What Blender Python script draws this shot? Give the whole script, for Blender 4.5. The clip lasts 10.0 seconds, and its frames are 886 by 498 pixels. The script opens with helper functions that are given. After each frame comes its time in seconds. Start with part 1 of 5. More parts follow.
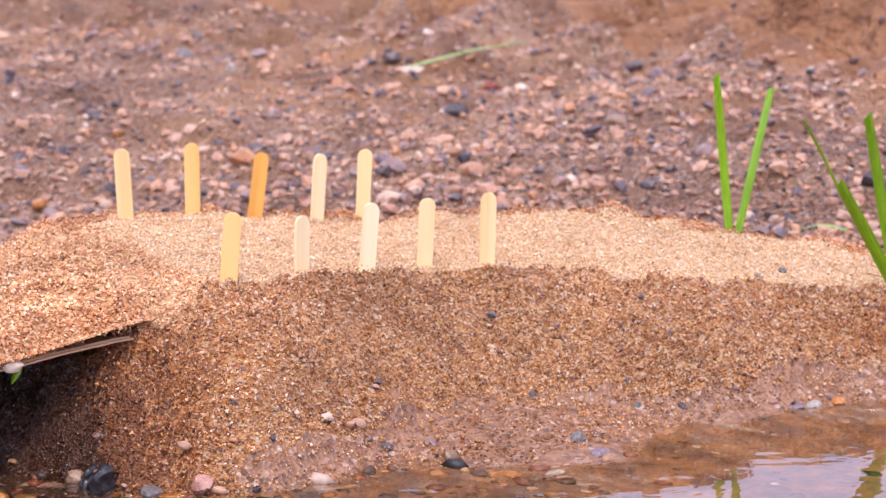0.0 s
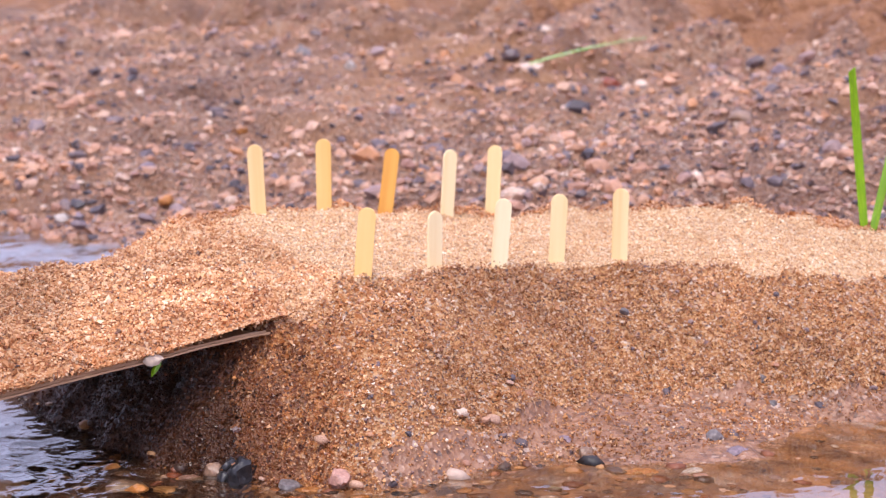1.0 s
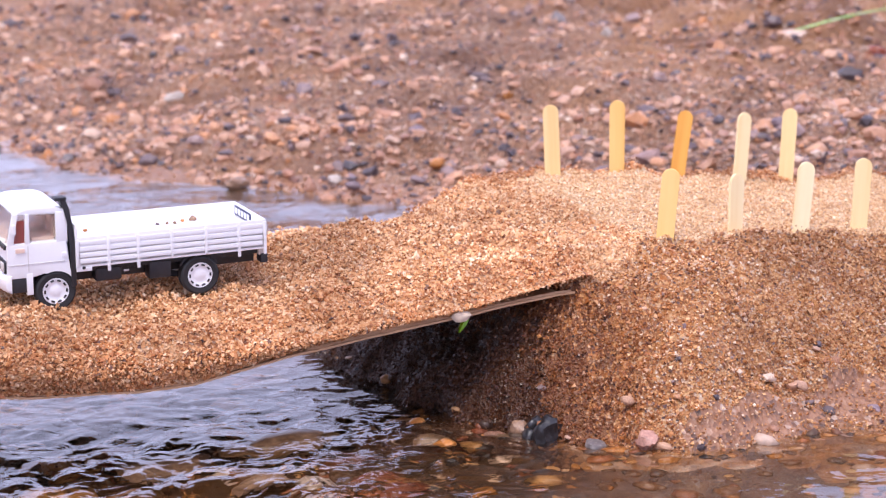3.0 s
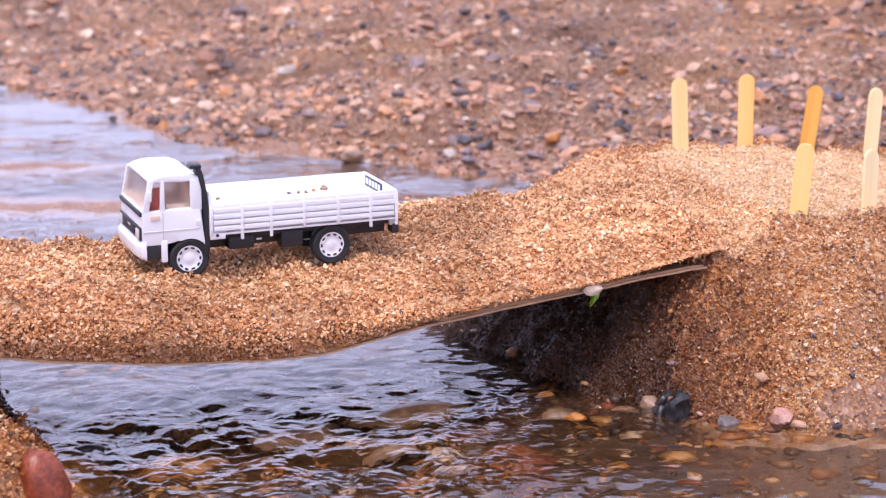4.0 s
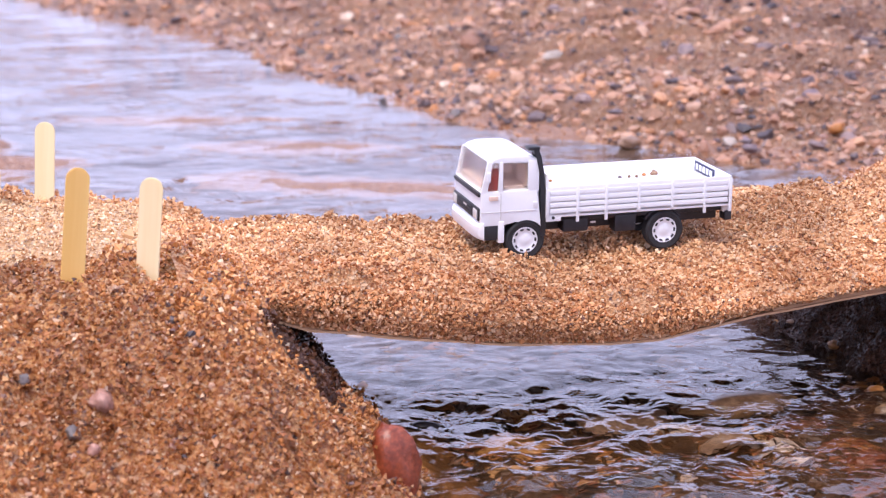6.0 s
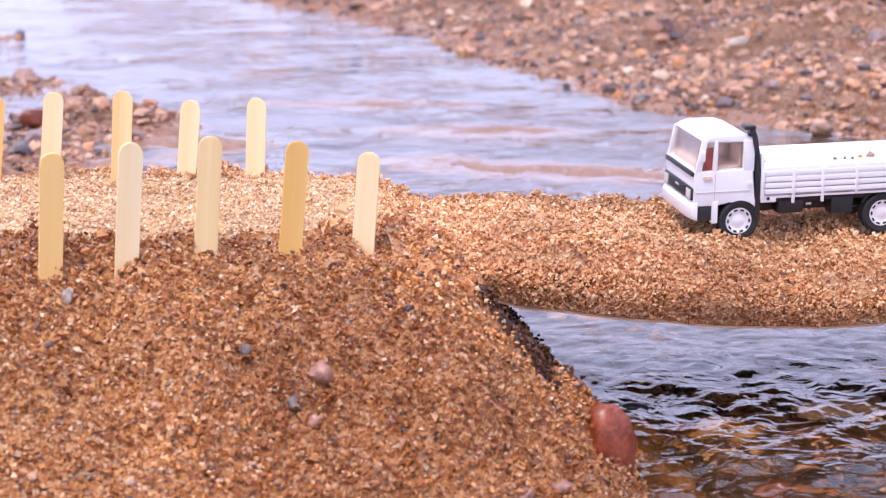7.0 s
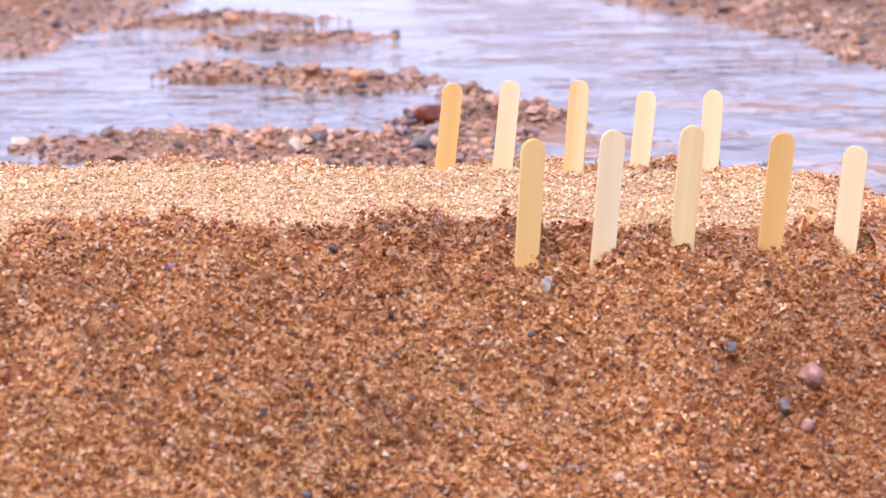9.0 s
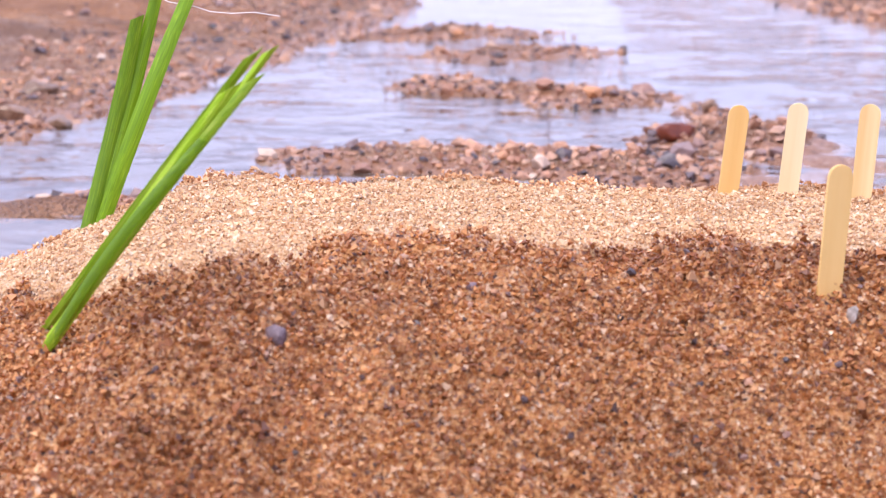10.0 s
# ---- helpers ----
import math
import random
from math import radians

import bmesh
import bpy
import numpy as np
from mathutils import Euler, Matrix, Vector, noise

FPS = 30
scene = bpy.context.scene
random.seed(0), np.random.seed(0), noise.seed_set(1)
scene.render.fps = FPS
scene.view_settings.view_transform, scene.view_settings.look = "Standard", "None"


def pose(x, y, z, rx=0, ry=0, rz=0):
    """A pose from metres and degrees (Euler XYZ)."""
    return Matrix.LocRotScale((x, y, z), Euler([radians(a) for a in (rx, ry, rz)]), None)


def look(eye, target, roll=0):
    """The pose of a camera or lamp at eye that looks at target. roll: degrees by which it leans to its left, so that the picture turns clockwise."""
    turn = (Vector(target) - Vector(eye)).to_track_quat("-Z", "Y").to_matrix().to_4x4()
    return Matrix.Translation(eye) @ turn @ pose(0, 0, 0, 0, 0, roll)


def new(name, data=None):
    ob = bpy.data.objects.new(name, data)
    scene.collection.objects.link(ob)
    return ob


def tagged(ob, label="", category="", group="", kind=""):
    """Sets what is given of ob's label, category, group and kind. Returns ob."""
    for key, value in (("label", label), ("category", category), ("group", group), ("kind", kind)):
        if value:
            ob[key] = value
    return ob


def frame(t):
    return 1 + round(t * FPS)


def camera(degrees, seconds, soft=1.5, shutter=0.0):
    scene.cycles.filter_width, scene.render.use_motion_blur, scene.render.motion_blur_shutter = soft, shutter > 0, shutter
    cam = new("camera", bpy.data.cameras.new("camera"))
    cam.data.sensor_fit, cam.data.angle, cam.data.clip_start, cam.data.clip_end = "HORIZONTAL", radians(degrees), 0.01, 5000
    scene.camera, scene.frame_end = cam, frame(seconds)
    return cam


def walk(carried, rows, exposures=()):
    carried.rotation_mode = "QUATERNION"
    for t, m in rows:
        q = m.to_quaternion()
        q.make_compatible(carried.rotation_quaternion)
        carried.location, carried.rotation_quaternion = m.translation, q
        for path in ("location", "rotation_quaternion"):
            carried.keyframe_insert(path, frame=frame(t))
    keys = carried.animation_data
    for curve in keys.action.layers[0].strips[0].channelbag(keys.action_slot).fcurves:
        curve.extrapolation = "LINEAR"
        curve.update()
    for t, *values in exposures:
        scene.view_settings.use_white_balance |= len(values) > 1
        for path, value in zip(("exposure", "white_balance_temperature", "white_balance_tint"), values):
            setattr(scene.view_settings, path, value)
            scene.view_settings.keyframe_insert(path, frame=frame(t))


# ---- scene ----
# Miniature sand road over a stream: two sand embankments, a cardboard bridge, a toy truck.
# Metres; the road runs along u, turned 20 degrees from x; v lies across it; still water at z = 0.
cam = camera(28.18, 10.0, soft=1.25)
PATH = [
    (0.0, pose(0.1265, -0.9048, 0.2631, 80.818, -0.100, -17.550)),
    (0.5, pose(0.1186, -0.9020, 0.2633, 80.737, -0.077, -15.605)),
    (1.0, pose(0.1137, -0.8988, 0.2615, 80.758, 0.297, -14.022)),
    (1.5, pose(0.1018, -0.8947, 0.2588, 80.687, 0.279, -11.794)),
    (2.0, pose(0.0921, -0.8905, 0.2568, 80.371, 0.365, -9.937)),
    (2.5, pose(0.0826, -0.8887, 0.2559, 80.164, 0.460, -8.288)),
    (2.7, pose(0.0782, -0.8886, 0.2559, 80.065, 0.439, -7.597)),
    (3.8, pose(0.0600, -0.8830, 0.2514, 79.268, 0.469, -4.008)),
    (4.0, pose(0.0552, -0.8810, 0.2511, 79.169, 0.321, -3.382)),
    (4.5, pose(0.0438, -0.8792, 0.2502, 78.892, 0.293, -1.695)),
    (5.0, pose(0.0327, -0.8792, 0.2505, 78.706, 0.019, 0.003)),
    (5.5, pose(0.0177, -0.8796, 0.2498, 78.800, 0.168, 1.768)),
    (5.7, pose(0.0106, -0.8790, 0.2495, 78.858, 0.170, 2.631)),
    (6.8, pose(-0.0258, -0.8788, 0.2451, 78.397, 0.240, 7.823)),
    (7.0, pose(-0.0258, -0.8767, 0.2424, 78.487, 0.357, 9.190)),
    (7.5, pose(-0.0376, -0.8744, 0.2421, 78.490, 0.738, 11.521)),
    (8.0, pose(-0.0527, -0.8734, 0.2388, 78.764, 0.638, 14.291)),
    (8.5, pose(-0.0703, -0.8714, 0.2348, 78.765, 0.778, 16.889)),
    (9.0, pose(-0.0918, -0.8709, 0.2328, 78.782, 0.591, 19.971)),
    (9.5, pose(-0.1094, -0.8743, 0.2340, 78.898, 0.458, 22.964)),
    (10.0, pose(-0.1314, -0.8808, 0.2352, 79.283, 0.375, 26.566)),
]
walk(cam, PATH, exposures=[(0.0, 0.65, 6500, 15), (10.0, 0.65, 6500, 15)])
cam.data.dof.use_dof = True
cam.data.dof.focus_distance = 0.88
cam.data.dof.aperture_fstop = 20.0

# ---------------- world and sun: bright overcast ----------------
SUN_EL, SUN_AZ = 64.0, 205.0
world = bpy.data.worlds.new("overcast_sky")
scene.world = world
world.use_nodes = True
wn, wl = world.node_tree.nodes, world.node_tree.links
wn.clear()
sky = wn.new("ShaderNodeTexSky")
sky.sky_type = 'NISHITA'
sky.sun_disc = False
sky.sun_elevation, sky.sun_rotation = radians(SUN_EL), radians(SUN_AZ)
sky.air_density, sky.dust_density, sky.ozone_density = 1.0, 4.0, 2.0
veil = wn.new("ShaderNodeMix")
veil.data_type = 'RGBA'
veil.inputs[0].default_value = 0.94
veil.inputs[7].default_value = (7.65, 7.95, 11.5, 1)
back = wn.new("ShaderNodeBackground")
back.inputs[1].default_value = 0.104
wout = wn.new("ShaderNodeOutputWorld")
wl.new(sky.outputs[0], veil.inputs[6])
wl.new(veil.outputs[2], back.inputs[0])
wl.new(back.outputs[0], wout.inputs[0])
lamp = bpy.data.lights.new("sun", 'SUN')
lamp.energy, lamp.angle, lamp.color = 1.95, radians(24), (1.0, 0.955, 0.88)
sun = new("sun", lamp)
sun.matrix_world = look((0.4 * math.sin(radians(SUN_AZ)), 0.4 * math.cos(radians(SUN_AZ)), math.tan(radians(SUN_EL)) * 0.4), (0, 0, 0))

# ---------------- small tools ----------------
CR, SR = math.cos(radians(20)), math.sin(radians(20))


def xyz(u, v, z=0.0):
    return Vector((CR * u - SR * v, SR * u + CR * v, z))


def lattice(ix, iy, seed):
    h = (ix.astype(np.int64) * 374761393 + iy.astype(np.int64) * 668265263 + seed * 974634777) & 0x7fffffff
    h = ((h ^ (h >> 13)) * 1274126177) & 0x7fffffff
    return ((h ^ (h >> 16)) & 0xffff) / 32767.5 - 1.0


def vnoise(x, y, seed=0):
    """Smooth value noise in -1..1 for arrays."""
    x, y = np.asarray(x, float), np.asarray(y, float)
    ix, iy = np.floor(x), np.floor(y)
    fx, fy = x - ix, y - iy
    fx, fy = fx * fx * fx * (fx * (6 * fx - 15) + 10), fy * fy * fy * (fy * (6 * fy - 15) + 10)
    a, b = lattice(ix, iy, seed), lattice(ix + 1, iy, seed)
    c, d = lattice(ix, iy + 1, seed), lattice(ix + 1, iy + 1, seed)
    return (a + (b - a) * fx) * (1 - fy) + (c + (d - c) * fx) * fy


def fbm(x, y, seed=0, octaves=4):
    total, amp = 0, 1.0
    for k in range(octaves):
        total = total + amp * vnoise(x * 2 ** k + 17.3 * k, y * 2 ** k - 9.1 * k, seed + k)
        amp *= 0.5
    return total / 1.9


def smin(a, b, k):
    h = np.clip(0.5 + 0.5 * (b - a) / k, 0, 1)
    return b * (1 - h) + a * h - k * h * (1 - h)


def smax(a, b, k):
    return -smin(-a, -b, k)


def fast_mesh(name, verts, faces, material, smooth=False):
    """A mesh from numpy arrays; faces all have the same number of corners."""
    me = bpy.data.meshes.new(name)
    n, m = faces.shape
    me.vertices.add(len(verts))
    me.vertices.foreach_set("co", np.ascontiguousarray(verts, dtype=np.float32).ravel())
    me.loops.add(n * m)
    me.loops.foreach_set("vertex_index", np.ascontiguousarray(faces, dtype=np.int32).ravel())
    me.polygons.add(n)
    me.polygons.foreach_set("loop_start", np.arange(n, dtype=np.int32) * m)
    me.polygons.foreach_set("use_smooth", np.full(n, smooth))
    me.update(calc_edges=True)
    me.materials.append(material)
    return me


def mesh_of(name, bm, material, smooth=True):
    me = bpy.data.meshes.new(name)
    bmesh.ops.recalc_face_normals(bm, faces=bm.faces)
    if smooth:
        for f in bm.faces:
            f.smooth = True
        for e in bm.edges:
            if len(e.link_faces) == 2 and e.calc_face_angle() > 0.6:
                e.smooth = False
    bm.to_mesh(me)
    bm.free()
    me.materials.append(material)
    return me


def part(name, bm, material, parent, label="", m=None, smooth=True):
    ob = new(name, mesh_of(name, bm, material, smooth))
    ob.parent = parent
    if m is not None:
        ob.matrix_basis = m
    if material is M_GLASS:
        ob.visible_shadow = False
    return tagged(ob, label)


def thing(name, label, category, m=None, group=""):
    ob = new(name)
    ob.empty_display_size = 0.01
    if m is not None:
        ob.matrix_basis = m
    return tagged(ob, label, category, group)


def box(x0, x1, y0, y1, z0, z1, bevel=0.0, segments=2, bm=None):
    made = bmesh.new()
    bmesh.ops.create_cube(made, size=1.0, matrix=Matrix.Translation(((x0 + x1) / 2, (y0 + y1) / 2, (z0 + z1) / 2)) @ Matrix.Diagonal((x1 - x0, y1 - y0, z1 - z0, 1)))
    if bevel:
        bmesh.ops.bevel(made, geom=list(made.edges), offset=bevel, segments=segments, profile=0.6, affect='EDGES')
    if bm is None:
        return made
    return joined(bm, made)


def joined(bm, other):
    me = bpy.data.meshes.new("join")
    other.to_mesh(me)
    other.free()
    bm.from_mesh(me)
    bpy.data.meshes.remove(me)
    return bm


def prism(profile, y0, y1, bevel=0.0, segments=2):
    """A side profile of (x, z) pairs drawn across from y0 to y1."""
    bm = bmesh.new()
    a = [bm.verts.new((x, y0, z)) for x, z in profile]
    b = [bm.verts.new((x, y1, z)) for x, z in profile]
    bm.faces.new(a)
    bm.faces.new(b[::-1])
    for i in range(len(a)):
        j = (i + 1) % len(a)
        bm.faces.new((a[j], a[i], b[i], b[j]))
    if bevel:
        bmesh.ops.bevel(bm, geom=list(bm.edges), offset=bevel, segments=segments, profile=0.6, affect='EDGES')
    return bm


def tube(radius, y0, y1, x=0.0, z=0.0, n=40, bevel=0.0):
    bm = bmesh.new()
    m = Matrix.Translation((x, (y0 + y1) / 2, z)) @ Matrix.Rotation(math.pi / 2, 4, 'X')
    bmesh.ops.create_cone(bm, cap_ends=True, segments=n, radius1=radius, radius2=radius, depth=abs(y1 - y0), matrix=m)
    if bevel:
        rims = [e for e in bm.edges if abs(e.verts[0].co.y - e.verts[1].co.y) < 1e-6]
        bmesh.ops.bevel(bm, geom=rims, offset=bevel, segments=3, profile=0.5, affect='EDGES')
    return bm


# ---------------- materials ----------------
class Mat:
    """A short way to write node materials."""

    def __init__(self, name):
        self.mat = bpy.data.materials.new(name)
        self.mat.use_nodes = True
        self.n, self.l = self.mat.node_tree.nodes, self.mat.node_tree.links
        self.p = self.n["Principled BSDF"]

    def node(self, kind, values=None, **attrs):
        nd = self.n.new(kind)
        for k, v in attrs.items():
            setattr(nd, k, v)
        for k, v in (values or {}).items():
            if isinstance(v, bpy.types.NodeSocket):
                self.l.new(v, nd.inputs[k])
            else:
                nd.inputs[k].default_value = v
        return nd

    def coords(self):
        return self.node("ShaderNodeTexCoord").outputs["Object"]

    def noise(self, scale, detail=4, rough=0.6, co=None):
        return self.node("ShaderNodeTexNoise", {"Vector": co or self.coords(), "Scale": scale, "Detail": detail, "Roughness": rough}).outputs["Fac"]

    def ramp(self, fac, stops, mode='LINEAR'):
        nd = self.node("ShaderNodeValToRGB", {"Fac": fac})
        nd.color_ramp.interpolation = mode
        els = nd.color_ramp.elements
        while len(els) < len(stops):
            els.new(0.5)
        for e, (at, c) in zip(els, stops):
            e.position, e.color = at, (*c, 1)
        return nd.outputs["Color"]

    def mix(self, fac, a, b, blend='MIX'):
        nd = self.node("ShaderNodeMix", data_type='RGBA', blend_type=blend)
        for i, v in ((0, fac), (6, a), (7, b)):
            if isinstance(v, bpy.types.NodeSocket):
                self.l.new(v, nd.inputs[i])
            else:
                nd.inputs[i].default_value = (*v, 1) if isinstance(v, tuple) else v
        return nd.outputs[2]

    def math(self, op, a, b=0.0, c=0.0):
        return self.node("ShaderNodeMath", {0: a, 1: b, 2: c}, operation=op).outputs[0]

    def bump(self, height, strength=0.5, distance=0.001):
        nd = self.node("ShaderNodeBump", {"Height": height, "Strength": strength, "Distance": distance})
        self.l.new(nd.outputs[0], self.p.inputs["Normal"])
        return nd

    def set(self, **values):
        names = {"color": "Base Color", "rough": "Roughness", "metal": "Metallic", "ior": "IOR", "trans": "Transmission Weight", "spec": "Specular IOR Level", "sss": "Subsurface Weight", "coat": "Coat Weight", "alpha": "Alpha"}
        for k, v in values.items():
            s = self.p.inputs[names[k]]
            if isinstance(v, bpy.types.NodeSocket):
                self.l.new(v, s)
            elif isinstance(v, tuple):
                s.default_value = (*v, 1)
            else:
                s.default_value = v
        return self.mat


GRAIN_STOPS = [(0.0, (0.07, 0.05, 0.055)), (0.04, (0.27, 0.105, 0.045)), (0.22, (0.42, 0.185, 0.075)), (0.45, (0.50, 0.255, 0.115)),
               (0.68, (0.57, 0.33, 0.175)), (0.88, (0.63, 0.41, 0.26)), (0.97, (0.66, 0.48, 0.34))]
# last gain: wet sand darkened further for the shade under the bridge
DRY, DAMP, MOIST, WET_SHADE = (1.36, 1.62, 1.76), (1.18, 1.10, 0.98), (0.99, 0.87, 0.71), (0.15, 0.10, 0.075)
# last gain: the same painted shade on wet sand, half faded
SOAKED, PALE, SETTLED, WET_HALF_SHADE = (0.76, 0.60, 0.46), (1.42, 1.52, 1.52), (0.93, 0.90, 0.85), (0.40, 0.275, 0.20)


MOIST_STOPS = [(0.0, (0.07, 0.05, 0.055)), (0.025, (0.22, 0.13, 0.12)), (0.06, (0.30, 0.125, 0.05)), (0.36, (0.46, 0.20, 0.075)), (0.62, (0.60, 0.31, 0.125)), (0.84, (0.72, 0.46, 0.25)), (0.94, (0.62, 0.45, 0.34)), (1.0, (0.82, 0.70, 0.58))]


def tinted(gain, k=1.0):
    stops = MOIST_STOPS if gain in (MOIST, SOAKED, SETTLED) else GRAIN_STOPS
    if gain is DRY or gain is PALE:
        even = 0.32 if gain is DRY else 0.2
        stops = [(at, tuple(c + (m - c) * even for c, m in zip(col, (0.53, 0.31, 0.165)))) for at, col in stops]
    return [(at, tuple(min(0.85, c * g * k) for c, g in zip(col, gain))) for at, col in stops]


def grain_material(name, gain, rough=0.55):
    m = Mat(name)
    island = m.node("ShaderNodeNewGeometry").outputs["Random Per Island"]
    col = m.ramp(island, tinted(gain))
    patch = m.ramp(m.noise(11.0, 4), [(0.33, (0.90, 0.87, 0.85)), (0.62, (1.04, 1.03, 1.02))] if gain is DRY else [(0.33, (0.58, 0.51, 0.47)), (0.62, (1.12, 1.10, 1.08))])
    return m.set(color=m.mix(1.0, col, patch, 'MULTIPLY'), rough=rough, spec=0.4)


def sand_material(name, gain, rough=0.6):
    m = Mat(name)
    co = m.coords()
    cells = m.node("ShaderNodeTexVoronoi", {"Vector": co, "Scale": 700.0})
    pick = m.node("ShaderNodeSeparateColor", {0: cells.outputs["Color"]}).outputs[0]
    col = m.ramp(pick, tinted(gain, 0.85))
    big = m.ramp(m.noise(14.0, 4, co=co), [(0.3, (0.80, 0.75, 0.72)), (0.7, (1.05, 1.03, 1.0))])
    m.bump(m.math('ADD', cells.outputs["Distance"], m.noise(900, 2, co=co)), 0.9, 0.0012)
    return m.set(color=m.mix(1.0, col, big, 'MULTIPLY'), rough=rough, spec=0.4)


def mud_material():
    """Smooth wet sand at the waterline, with a scatter of grit."""
    m = Mat("wet_shore_sand")
    co = m.coords()
    cells = m.node("ShaderNodeTexVoronoi", {"Vector": co, "Scale": 330.0})
    pick = m.node("ShaderNodeSeparateColor", {0: cells.outputs["Color"]}).outputs[0]
    grit = m.ramp(pick, [(0.0, (0.06, 0.035, 0.03)), (0.15, (0.18, 0.08, 0.04)), (0.6, (0.29, 0.135, 0.065)), (0.93, (0.36, 0.19, 0.11)), (1.0, (0.55, 0.42, 0.34))])
    soft = m.ramp(m.noise(45, 5, co=co), [(0.3, (0.18, 0.08, 0.038)), (0.7, (0.30, 0.15, 0.08))])
    m.bump(m.math('ADD', cells.outputs["Distance"], m.noise(300, 3, co=co)), 0.8, 0.0014)
    return m.set(color=m.mix(0.3, grit, soft), rough=0.38, spec=0.5)


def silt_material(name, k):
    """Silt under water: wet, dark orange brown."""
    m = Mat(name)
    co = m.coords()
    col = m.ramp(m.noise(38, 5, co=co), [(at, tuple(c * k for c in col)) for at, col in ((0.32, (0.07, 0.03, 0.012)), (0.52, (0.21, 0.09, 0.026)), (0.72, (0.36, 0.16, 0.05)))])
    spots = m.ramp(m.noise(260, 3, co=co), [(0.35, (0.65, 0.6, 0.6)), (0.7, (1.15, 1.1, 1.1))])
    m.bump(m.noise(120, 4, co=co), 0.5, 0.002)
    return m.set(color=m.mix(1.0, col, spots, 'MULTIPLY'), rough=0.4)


def far_sand_material():
    m = Mat("trampled_orange_sand")
    co = m.coords()
    col = m.ramp(m.noise(7, 6, 0.6, co=co), [(0.3, (0.20, 0.085, 0.038)), (0.55, (0.36, 0.17, 0.08)), (0.75, (0.44, 0.23, 0.12))])
    fleck = m.ramp(m.noise(90, 3, co=co), [(0.35, (0.8, 0.78, 0.76)), (0.7, (1.1, 1.1, 1.1))])
    m.bump(m.math('ADD', m.noise(6, 6, 0.62, co=co), m.math('MULTIPLY', m.noise(34, 4, co=co), 0.25)), 1.0, 0.13)
    return m.set(color=m.mix(1.0, col, fleck, 'MULTIPLY'), rough=0.7, spec=0.3)


def ground_material():
    m = Mat("gravelly_ground")
    co = m.coords()
    fine = m.node("ShaderNodeTexVoronoi", {"Vector": co, "Scale": 240.0})
    pick = m.node("ShaderNodeSeparateColor", {0: fine.outputs["Color"]}).outputs[0]
    grit = m.ramp(pick, [(0.0, (0.16, 0.10, 0.08)), (0.12, (0.36, 0.19, 0.115)), (0.5, (0.52, 0.285, 0.17)), (0.8, (0.60, 0.36, 0.23)), (1.0, (0.72, 0.56, 0.45))])
    sandy = m.ramp(m.noise(260, 3, co=co), [(0.3, (0.42, 0.21, 0.10)), (0.7, (0.60, 0.33, 0.17))])
    where = m.ramp(m.noise(1.7, 4, co=co), [(0.46, (0, 0, 0)), (0.62, (1, 1, 1))])
    col = m.mix(m.node("ShaderNodeSeparateColor", {0: where}).outputs[0], grit, sandy)
    drift = m.ramp(m.noise(5.0, 5, 0.65, co=co), [(0.36, (0.68, 0.60, 0.56)), (0.62, (1.24, 1.20, 1.14))])
    col = m.mix(1.0, col, drift, 'MULTIPLY')
    lumps = m.math('MULTIPLY_ADD', m.noise(13, 5, 0.6, co=co), 3.5, m.noise(46, 6, 0.7, co=co))
    m.bump(m.math('ADD', fine.outputs["Distance"], lumps), 1.0, 0.016)
    return m.set(color=col, rough=0.62, spec=0.4)


def pebble_material(name, stops, rough=0.5, bump=0.3, single=False):
    m = Mat(name)
    island = m.node("ShaderNodeObjectInfo").outputs["Random"] if single else m.node("ShaderNodeNewGeometry").outputs["Random Per Island"]
    col = m.ramp(island, stops)
    mott = m.ramp(m.noise(160.0, 4), [(0.3, (0.7, 0.68, 0.68)), (0.7, (1.15, 1.12, 1.1))])
    drift = m.ramp(m.noise(5.0, 5, 0.65), [(0.34, (0.78, 0.72, 0.70)), (0.64, (1.22, 1.18, 1.14))])
    m.bump(m.noise(420.0, 3), bump, 0.0012)
    return m.set(color=m.mix(1.0, m.mix(1.0, col, mott, 'MULTIPLY'), drift, 'MULTIPLY'), rough=rough)


def stone_material(name, dark, light, scale=120, rough=0.5):
    m = Mat(name)
    rnd = m.node("ShaderNodeObjectInfo").outputs["Random"]
    col = m.ramp(m.noise(scale, 6, 0.65), [(0.3, dark), (0.68, light)])
    veins = m.ramp(m.noise(scale * 4, 3), [(0.35, (0.75, 0.75, 0.75)), (0.7, (1.2, 1.2, 1.2))])
    col = m.mix(1.0, col, veins, 'MULTIPLY')
    shift = m.node("ShaderNodeHueSaturation", {"Color": col, "Value": m.math('MULTIPLY_ADD', rnd, 0.5, 0.75)}).outputs[0]
    m.bump(m.noise(scale * 3, 5), 0.4, 0.001)
    return m.set(color=shift, rough=rough)


